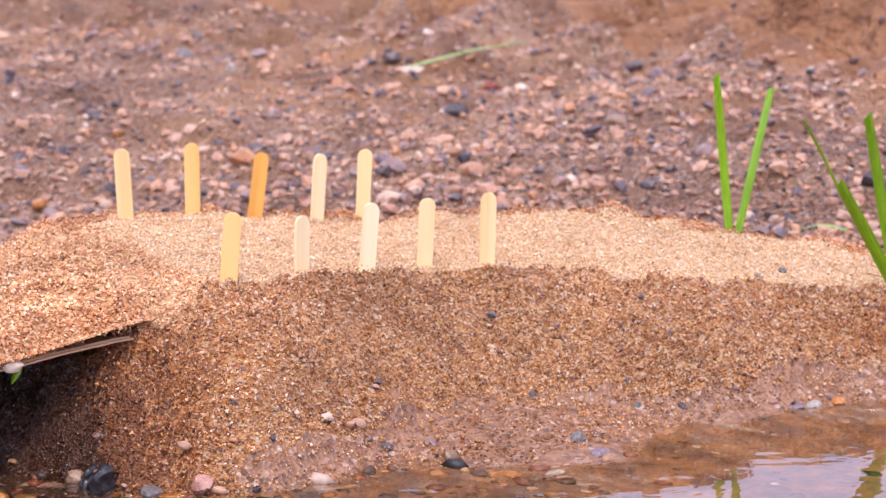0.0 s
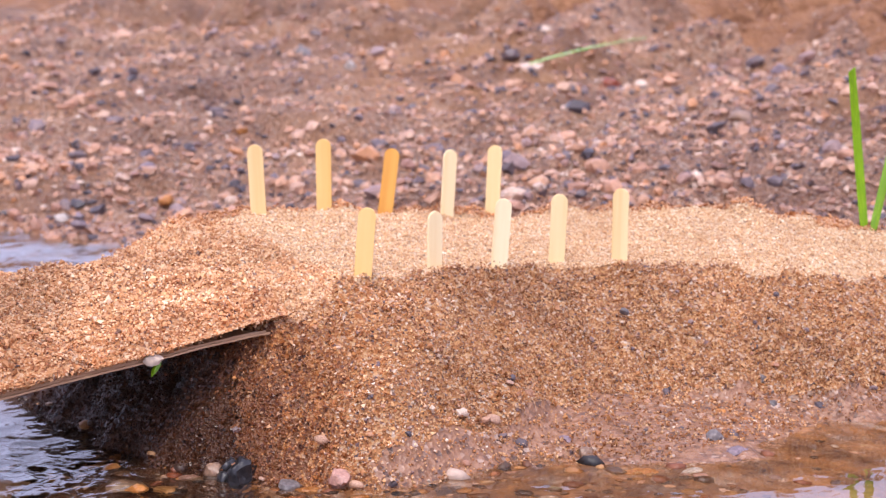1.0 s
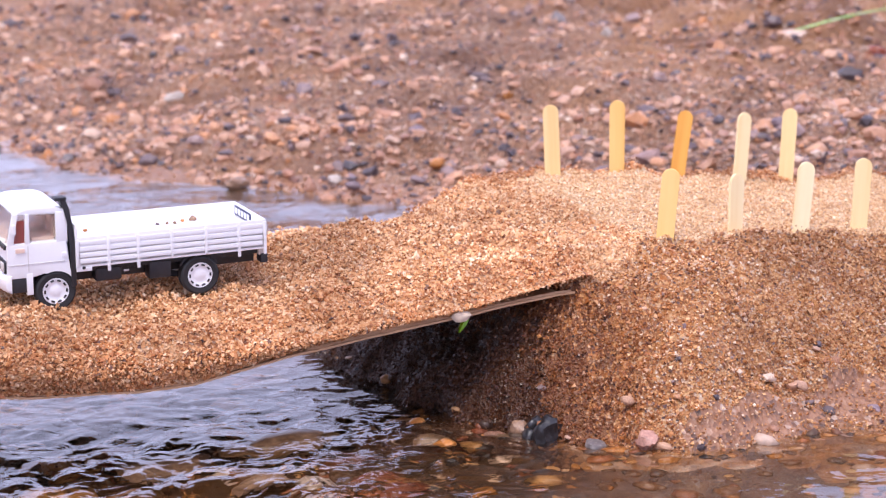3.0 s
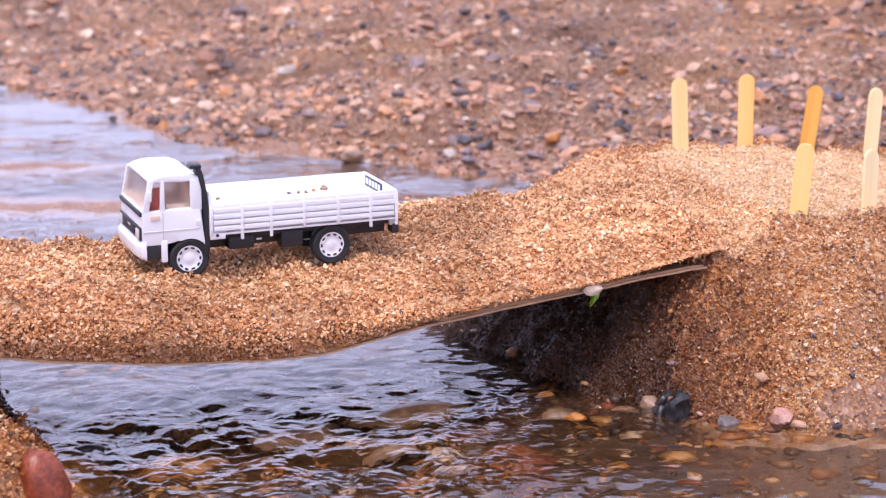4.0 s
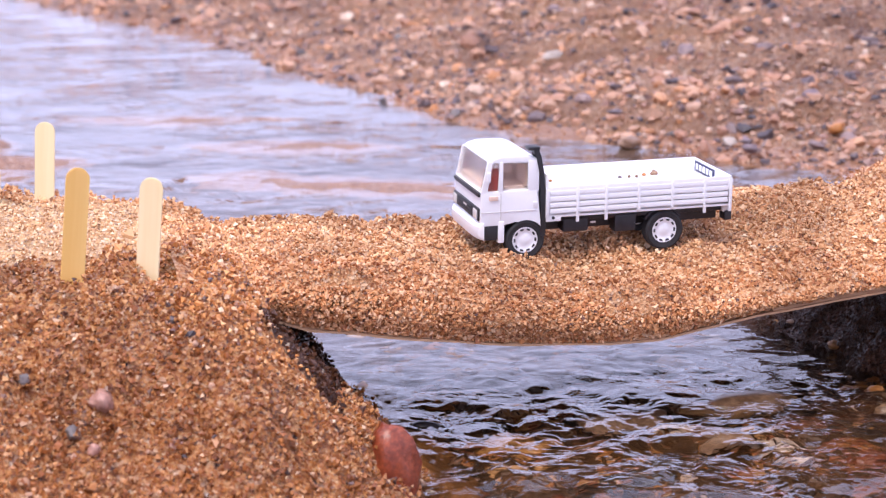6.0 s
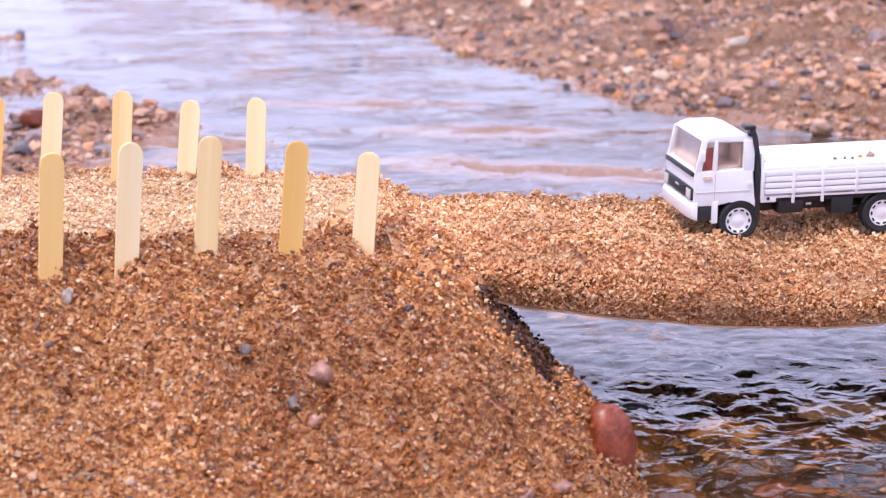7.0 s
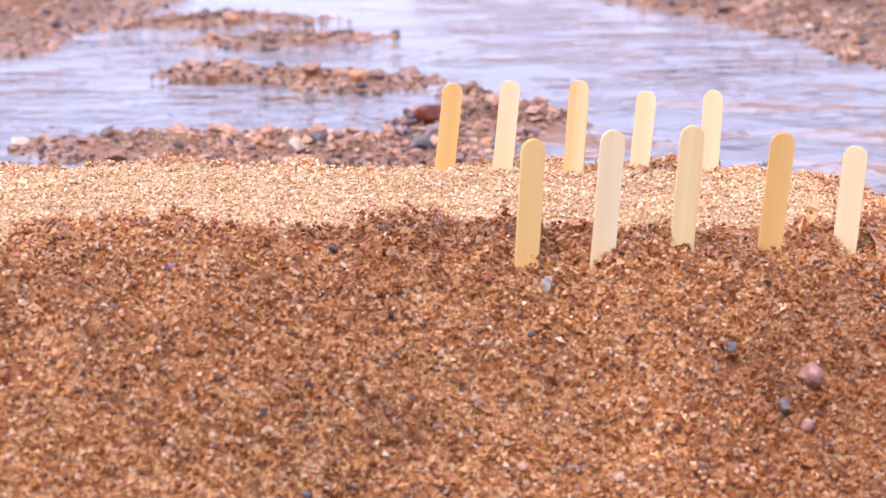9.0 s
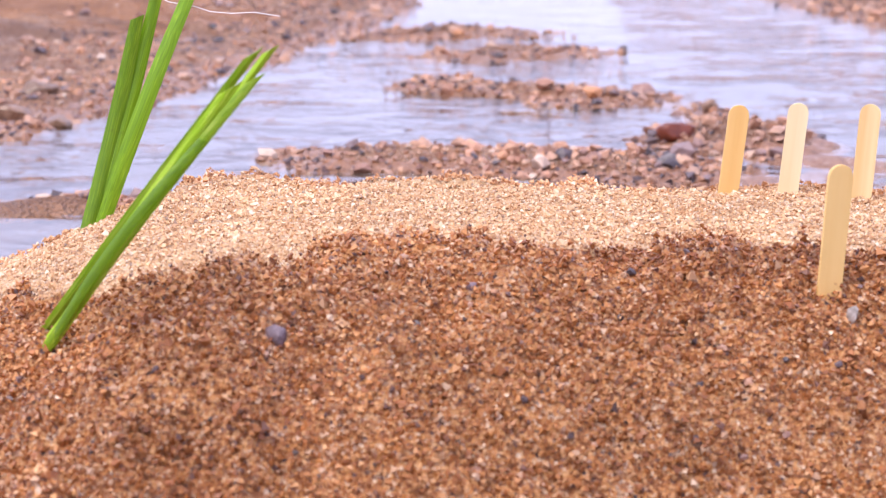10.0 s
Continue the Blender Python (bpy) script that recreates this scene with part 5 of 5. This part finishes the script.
def shore_pebbles():
    """Small stones along the wet foot of the embankments."""
    rng = np.random.default_rng(79)
    n = 900
    u, v = rng.uniform(0.19, 0.85, n), rng.uniform(-0.28, -0.07, n)
    z = embankment_right(u, v)
    ok = (z < 0.028) & (z > -0.01) & (rng.uniform(0, 1, n) < 0.28)
    u2, v2 = rng.uniform(0.165, 0.215, 160), rng.uniform(-0.10, 0.12, 160)
    z2 = embankment_right(u2, v2)
    k2 = (rng.uniform(0, 1, 160) < 0.5) & (z2 < 0.006) & (z2 > -0.012)
    u, v, z = np.concatenate([u[ok], u2[k2]]), np.concatenate([v[ok], v2[k2]]), np.concatenate([z[ok], z2[k2]])
    wet = np.arange(len(u)) >= ok.sum()
    r = np.clip(0.0026 * np.exp(rng.normal(0, 0.45, len(u))), 0.001, 0.0045) * np.where(wet, 1.0, 0.85)
    places = np.stack([CR * u - SR * v, SR * u + CR * v, z - r * np.where(wet, -0.15, 0.12)], 1)
    single_pebbles(places[~wet][:150], r[~wet][:150], "small worn pebble at the wet foot of the sand", "pebbles at the foot of the embankment")
    for pick, material, name, label in ((wet, M_BED, "wet_pebbles", "dark wet pebbles at the foot of the bridge end"),):
        ob = new(name, scatter(name, places[pick], r[pick], material, rng, (ICO2, ICO2_F), 0.75, True, 0.16))
        tagged(ob, label, "pebbles", kind="stuff")


def larger_bank_pebbles():
    """The larger stones nearest the water, each one by itself."""
    rng = np.random.default_rng(81)
    n = 1500
    y = rng.uniform(0.35, 1.5, n)
    x = np.interp(y, FAR_Y, FAR_X) + np.abs(rng.normal(0, 0.30, n)) + 0.01
    z = ground_z(x, y)
    ok = (z > 0.0) & (x < 0.9 + 0.4 * y)
    x, y, z = x[ok][:230], y[ok][:230], z[ok][:230]
    r = np.clip(0.0060 * np.exp(rng.normal(0, 0.35, len(x))), 0.0035, 0.013)
    single_pebbles(np.stack([x, y, z + r * 0.12], 1), r, "worn river pebble lying on the gravel bank", "pebbles on the gravel bank")


def thread(points):
    """A fine pale plant fibre trailing from the tips of the grass."""
    bm, rings = bmesh.new(), []
    for p in points:
        rings.append([bm.verts.new(Vector(p) + 0.00016 * Vector((math.cos(a), 0.5 * math.sin(a), math.sin(a)))) for a in (0, 1.57, 3.14, 4.71)])
    for r, q in zip(rings, rings[1:]):
        for i in range(4):
            bm.faces.new((r[i], r[(i + 1) % 4], q[(i + 1) % 4], q[i]))
    tagged(new("plant_fibre", mesh_of("plant_fibre", bm, M_THREAD)), "fine pale fibre trailing from the grass tips", "fibre")


def leaf_scrap():
    """A scrap of green leaf hanging below the board."""
    bm = bmesh.new()
    rows = []
    for k in range(7):
        s = k / 6
        w = 0.0019 * math.sin(math.pi * (0.15 + 0.8 * s))
        c = xyz(0.1765 - 0.006 * s, -0.0615 - 0.002 * s, 0.0590 - 0.0080 * s)
        rows.append([bm.verts.new(c + Vector((w * x, 0.0006 * x * x, h))) for x, h in ((-1, 0), (0, 0.0006), (1, 0), (0, -0.0002))])
    for r, q in zip(rows, rows[1:]):
        for i in range(4):
            bm.faces.new((r[i], r[(i + 1) % 4], q[(i + 1) % 4], q[i]))
    bm.faces.new(rows[0][::-1])
    bm.faces.new(rows[-1])
    tagged(new("leaf_scrap", mesh_of("leaf_scrap", bm, M_LEAF)), "small green leaf scrap caught under the cardboard", "leaf")


thread(((-0.6587, -0.1546, 0.1981), (-0.6486, -0.1509, 0.1936), (-0.6365, -0.1465, 0.1914), (-0.6293, -0.1439, 0.1889), (-0.6191, -0.1402, 0.1880), (-0.6084, -0.1363, 0.1886), (-0.5964, -0.1319, 0.1866)))
leaf_scrap()
larger_bank_pebbles()
bank_pebbles()
bed_pebbles()
shore_pebbles()

# ---------------- toy truck ----------------
# local axes: x forward, y to its left (towards the stream's lower side), z up; origin on the ground between the axles
def wheel(parent, x, y, out):
    """A tyre with a slotted wheel cover; out: +1 or -1, the side it shows."""
    hub = new("wheel")
    hub.empty_display_size = 0.005
    hub.parent = parent
    hub.matrix_basis = pose(x, y, 0.0090)
    tyre = bmesh.new()
    prof = [(0.0066, -0.0036), (0.0090, -0.0040), (0.0100, -0.0032), (0.0102, 0.0), (0.0100, 0.0032), (0.0090, 0.0040), (0.0066, 0.0036)]
    rings = []
    n = 48
    for i in range(n):
        a = 2 * math.pi * i / n
        rings.append([tyre.verts.new((r * math.cos(a), t, r * math.sin(a))) for r, t in prof])
    for i in range(n):
        r, q = rings[i], rings[(i + 1) % n]
        for k in range(len(prof)):
            j = (k + 1) % len(prof)
            tyre.faces.new((r[k], r[j], q[j], q[k]))
    part("tyre", tyre, M_RUBBER, hub)
    rim = bmesh.new()
    rings = []
    prof = [(0.0, 0.0032), (0.0022, 0.0032), (0.0026, 0.0030), (0.0042, 0.0029), (0.0049, 0.0032), (0.0064, 0.0036), (0.0068, 0.0030), (0.0066, -0.003), (0.0, -0.003)]
    for i in range(n):
        a = 2 * math.pi * i / n
        rings.append([rim.verts.new((r * math.cos(a), t * out, r * math.sin(a))) for r, t in prof[1:-1]])
    for i in range(n):
        r, q = rings[i], rings[(i + 1) % n]
        for k in range(len(r) - 1):
            rim.faces.new((r[k], r[k + 1], q[k + 1], q[k]))
    rim.faces.new([r[0] for r in rings])
    rim.faces.new([r[-1] for r in rings][::-1])
    part("rim", rim, M_WHITE, hub, "white plastic wheel cover")
    slot_mesh = None
    for i in range(10):
        a = 2 * math.pi * i / 10
        m = Matrix.Rotation(-a, 4, 'Y') @ Matrix.Translation((0.0054, 0.0034 * out, 0))
        if slot_mesh is None:
            slot = part("slot", box(-0.00045, 0.00045, -0.0004, 0.0004, -0.0009, 0.0009, 0.0002), M_BLACK, hub, "dark slot in the wheel cover", m)
            slot_mesh = slot.data
        else:
            s = new("slot", slot_mesh)
            s.parent, s.matrix_basis = hub, m
    return hub


def bowed(profile, half):
    """A bar across the front whose ends bend back, with softened edges."""
    bm, rows = bmesh.new(), []
    for y, back in ((-1.0, 0.0042), (-0.96, 0.0020), (-0.86, 0.0006), (-0.6, 0.0), (0.6, 0.0), (0.86, 0.0006), (0.96, 0.0020), (1.0, 0.0042)):
        rows.append([bm.verts.new((max(x - back, 0.0586), y * half, z)) for x, z in profile])
    for r, q in zip(rows, rows[1:]):
        for i in range(len(r)):
            j = (i + 1) % len(r)
            bm.faces.new((r[i], r[j], q[j], q[i]))
    bm.faces.new(rows[0][::-1])
    bm.faces.new(rows[-1])
    bmesh.ops.bevel(bm, geom=[e for e in bm.edges if abs(e.verts[0].co.z - e.verts[1].co.z) < 1e-6 and abs(e.verts[0].co.y - e.verts[1].co.y) > 1e-6], offset=0.0007, segments=2, affect='EDGES')
    return bm


def toy_truck(m):
    tr = thing("toy_truck", "white plastic toy flatbed truck with black chassis on sand", "toy truck", m)
    W = 0.0255
    # cab: lower shell, pillars, roof
    arch = [(0.037 + 0.0112 * math.cos(a), 0.0090 + 0.0112 * math.sin(a)) for a in np.linspace(0.95, 2.7, 9)]
    low = [(0.0605, 0.0172), (0.0600, 0.0335), (0.0592, 0.0345), (0.0305, 0.0345), (0.0305, 0.0195)] + [p for p in arch[::-1] if p[1] > 0.0] + [(0.0482, 0.0172)]
    cab = part("cab", prism(low, -W, W, 0.0009), M_WHITE, tr)
    roof = [(0.0560, 0.0482), (0.0548, 0.0504), (0.0495, 0.0519), (0.0365, 0.0517), (0.0310, 0.0497), (0.0305, 0.0474)]
    part("roof", prism(roof, -W + 0.0006, W - 0.0006, 0.0011, 3), M_WHITE, cab)
    for s in (1, -1):
        y0, y1 = sorted((s * (W - 0.0022), s * (W - 0.0001)))
        part("front_pillar", prism([(0.0600, 0.0335), (0.0568, 0.0335), (0.0540, 0.0494), (0.0566, 0.0494)], y0, y1, 0.0004), M_WHITE, cab)
        part("door_pillar", prism([(0.0513, 0.0335), (0.0488, 0.0335), (0.0488, 0.0488), (0.0505, 0.0488)], y0, y1, 0.0003), M_WHITE, cab)
        part("rear_pillar", box(0.0303, 0.0360, y0, y1, 0.0335, 0.0488, 0.0004), M_WHITE, cab)
        side = s * (W - 0.0012)
        part("side_window", box(0.0356, 0.0492, side - 0.0004, side + 0.0004, 0.0340, 0.0482), M_GLASS, cab, "clear plastic side window")
        part("quarter_window", prism([(0.0570, 0.0340), (0.0508, 0.0340), (0.0502, 0.0482), (0.0530, 0.0482)], side - 0.0004, side + 0.0004), M_GLASS, cab, "clear plastic quarter window")
        edge = s * (W + 0.0003)
        part("door_seam", box(0.0498, 0.0501, edge - 0.0004, edge + 0.00005, 0.0205, 0.0335), M_LAMP, cab, "fine door joint")
        part("side_seam", box(0.0320, 0.0598, edge - 0.0004, edge + 0.00005, 0.0240, 0.0243), M_LAMP, cab, "fine joint along the cab side")
        part("door_handle", box(0.0315, 0.0335, edge - 0.0003, edge + 0.0006, 0.0262, 0.0285, 0.0003), M_WHITE, cab)
        part("mirror", box(0.0555, 0.0575, edge - 0.0002, edge + 0.0016, 0.0395, 0.0445, 0.0005), M_WHITE, cab)
        # added tan block for the tint of the lower quarter window; no lamp here
        part("indicator", box(0.0515, 0.0560, edge - 0.0004, edge + 0.0003, 0.0300, 0.0322, 0.0002), M_TAN, cab, "added tan patch in place of the lower quarter window pane")
    part("rear_wall", box(0.0305, 0.0318, -W + 0.002, W - 0.002, 0.0335, 0.0485, 0.0003), M_WHITE, cab)
    tilt = Matrix.Translation((0.0580, 0, 0.0414)) @ Matrix.Rotation(radians(-12.5), 4, 'Y')
    part("windscreen", box(-0.0004, 0.0004, -W + 0.0022, W - 0.0022, -0.0076, 0.0076), M_GLASS, cab, "clear plastic windscreen", tilt)
    part("wiper_panel", box(0.0597, 0.0612, -W + 0.0015, W - 0.0015, 0.0318, 0.0340, 0.0005), M_BLACK, cab, "black strip below the windscreen")
    part("grille", box(0.0598, 0.0613, -W + 0.0012, W - 0.0012, 0.0200, 0.0262, 0.0005), M_BLACK, cab, "black grille panel")
    for k in range(3):
        part("grille_bar", box(0.0612, 0.0617, -0.013, 0.013, 0.0212 + 0.0018 * k, 0.0219 + 0.0018 * k), M_BLACK, cab)
    part("badge", box(0.0612, 0.0617, -0.003, 0.003, 0.0232, 0.0246, 0.0002), M_LAMP, cab, "small pale badge")
    for s in (1, -1):
        y0, y1 = sorted((s * 0.0165, s * 0.0232))
        part("headlight", box(0.0611, 0.0620, y0, y1, 0.0206, 0.0254, 0.0006), M_LAMP, cab, "clear headlight")
    part("bumper", bowed([(0.0588, 0.0105), (0.0622, 0.0110), (0.0634, 0.0135), (0.0631, 0.0182), (0.0612, 0.0195), (0.0588, 0.0190)], W + 0.0012), M_WHITE, tr, "white front bumper")
    part("step", box(0.0500, 0.0590, -W + 0.0004, W - 0.0004, 0.0100, 0.0174, 0.0005), M_BLACK, tr)
    for s in (1, -1):
        y0, y1 = sorted((s * (W - 0.004), s * (W + 0.0004)))
        part("mudguard", box(0.0480, 0.0512, y0, y1, 0.0085, 0.0195, 0.0006), M_WHITE, tr)
    # inside the cab
    for s in (1, -1):
        y0, y1 = sorted((s * 0.004, s * 0.020))
        seat = part("seat", box(0.0360, 0.0470, y0, y1, 0.0330, 0.0362, 0.001), M_TAN, tr, "tan plastic seat")
        part("seat_back", box(0.0335, 0.0365, y0, y1, 0.0350, 0.0465, 0.001), M_TAN, seat)
    part("dashboard", box(0.0520, 0.0572, -0.0215, 0.0215, 0.0325, 0.0372, 0.0008), M_TAN, tr, "tan dashboard")
    wheel_bm = bmesh.new()
    bmesh.ops.create_cone(wheel_bm, segments=20, radius1=0.0042, radius2=0.0042, depth=0.0008, cap_ends=True)
    part("steering_wheel", wheel_bm, M_RED, tr, "", pose(0.0500, 0.0115, 0.0385, 0, -55, 0))
    for s in (1, -1):
        y = s * (W - 0.0016)
        part("door_card", box(0.0505, 0.0565, y - 0.0018, y - 0.0010, 0.0335, 0.0455, 0.0002), M_RED, tr, "red door lining")
    # black air stack behind the cab
    stack = part("air_intake", prism([(0.0266, 0.0105), (0.0294, 0.0105), (0.0294, 0.0300), (0.0302, 0.0420), (0.0314, 0.0495), (0.0338, 0.0542), (0.0312, 0.0553), (0.0292, 0.0505), (0.0280, 0.0430), (0.0266, 0.0300)], W - 0.0058, W + 0.0004, 0.0006), M_BLACK, tr, "black vertical air stack")
    part("stack_cap", box(0.0303, 0.0362, W - 0.0062, W + 0.0008, 0.0540, 0.0558, 0.0005), M_BLACK, stack)
    part("cab_mount", box(0.0262, 0.0300, -W, -W + 0.0058, 0.0105, 0.0400, 0.0006), M_BLACK, tr)
    # chassis
    for s in (1, -1):
        y0, y1 = sorted((s * 0.0085, s * 0.0125))
        part("chassis_rail", box(-0.0700, 0.0500, y0, y1, 0.0105, 0.0185, 0.0006), M_BLACK, tr)
    part("chassis_plate", box(-0.0715, 0.0310, -0.0215, 0.0215, 0.0165, 0.0200, 0.0005), M_BLACK, tr)
    for s in (1, -1):
        y0, y1 = sorted((s * 0.0130, s * 0.0225))
        part("fuel_tank", box(0.0030, 0.0165, y0, y1, 0.0108, 0.0180, 0.0016, 3), M_BLACK, tr)
        part("tool_box", box(-0.0225, -0.0110, y0, y1, 0.0092, 0.0180, 0.0010), M_BLACK, tr)
        hood = [(-0.037 + 0.0118 * math.cos(a), 0.009 + 0.0118 * math.sin(a)) for a in np.linspace(0.5, 2.64, 12)] + [(-0.037 + 0.0106 * math.cos(a), 0.009 + 0.0106 * math.sin(a)) for a in np.linspace(2.64, 0.5, 12)]
        part("rear_mudguard", prism(hood, y0, y1 + 0.0), M_BLACK, tr)
        part("tail_lamp", box(-0.0738, -0.0700, *sorted((s * 0.0165, s * 0.0245)), 0.0118, 0.0168, 0.0007), M_BLACK, tr)
        part("tail_bracket", box(-0.0722, -0.0690, *sorted((s * 0.0185, s * 0.0238)), 0.0160, 0.0195, 0.0005), M_LAMP, tr, "grey lamp bracket")
    part("side_marker", box(-0.0005, 0.0022, 0.0226, 0.0230, 0.0148, 0.0158, 0.0001), M_LAMP, tr, "small white marker")
    for x in (0.037, -0.037):
        part("axle", tube(0.0016, -0.020, 0.020, x, 0.0090, 16), M_BLACK, tr)
        for s in (1, -1):
            wheel(tr, x, s * (W - 0.0042), s)
    # cargo bed with ribbed side boards
    B0, B1, BW, T, Z0, Z1 = -0.0722, 0.0270, 0.0268, 0.0014, 0.0200, 0.0352
    bed = part("bed_floor", box(B0, B1, -BW, BW, 0.0198, 0.0288, 0.0003), M_WHITE, tr, "white cargo bed floor")
    for s in (1, -1):
        y0, y1 = sorted((s * (BW - T), s * BW))
        board = part("side_board", box(B0, B1, y0, y1, 0.0205, Z1, 0.0004), M_WHITE, bed, "ribbed white side board")
        a, b = sorted((s * (BW - 0.0002), s * (BW + 0.00032)))
        for k in range(4):
            part("rib", box(B0 + 0.002, B1 - 0.002, a, b, 0.0219 + 0.0030 * k, 0.0243 + 0.0030 * k, 0.0003), M_WHITE, board)
        a, b = sorted((s * (BW - 0.0002), s * (BW + 0.0009)))
        for x in (-0.0715, -0.0575, -0.0400, -0.0220, -0.0045, 0.0105, 0.0262):
            drop = 0.0170 if x in (-0.0575, -0.0045, 0.0105, -0.0715) else 0.0205
            part("stake", box(x - 0.0008, x + 0.0008, a, b, drop, Z1 - 0.001, 0.0004), M_WHITE, board)
        part("corner_bracket", box(0.0190, 0.0268, *sorted((s * (BW - 0.001), s * BW)), 0.0178, 0.0206, 0.0004), M_WHITE, board)
        part("bolt", tube(0.0008, *sorted((s * BW, s * (BW + 0.0006))), 0.0232, 0.0198, 12), M_BLACK, board, "dark bolt")
    part("headboard", box(B1 - T, B1, -BW, BW, 0.0205, Z1 + 0.0065, 0.0005), M_WHITE, bed)
    gate = part("tailgate", box(B0, B0 + T, -BW, BW, 0.0205, Z1, 0.0004), M_WHITE, bed)
    plate = part("print_plate", box(B0 + T - 0.0001, B0 + T + 0.0004, -0.022, 0.006, 0.0290, 0.0342, 0.0002), M_NAVY, gate, "dark blue printed panel")
    for k, y in enumerate((-0.018, -0.013, -0.008, -0.003, 0.002)):
        part("print_bar", box(B0 + T + 0.0003, B0 + T + 0.0006, y - 0.002, y + 0.0014, 0.0300, 0.0332, 0.0001), M_WHITE, plate, "white printed bar")
    return tr


truck = toy_truck(pose(0.0077, 0.0081, 0.0775, -4.20, 0.80, 200) @ Matrix.Diagonal((1, 0.86, 1, 1)))


def bed_crumbs():
    """Little stones lying in the cargo bed."""
    m = truck.matrix_basis
    for k, (x, y, r, kind) in enumerate(((-0.046, -0.018, 0.0015, "brown"), (-0.040, -0.017, 0.0008, "orange"), (-0.031, -0.015, 0.0008, "brown"), (-0.026, -0.015, 0.0008, "mauve"), (0.020, -0.015, 0.0008, "orange"), (0.012, -0.016, 0.0008, "orange"), (-0.035, -0.014, 0.0008, "brown"))):
        p = m @ Vector((x, y, 0.0288 + r * 0.6))
        rock("pebble", p, (r * 1.3, r, r * 0.9), kind, "tiny brown pebble lying in the truck bed", 40 * k, 300 + k, "pebbles in the truck bed")


bed_crumbs()
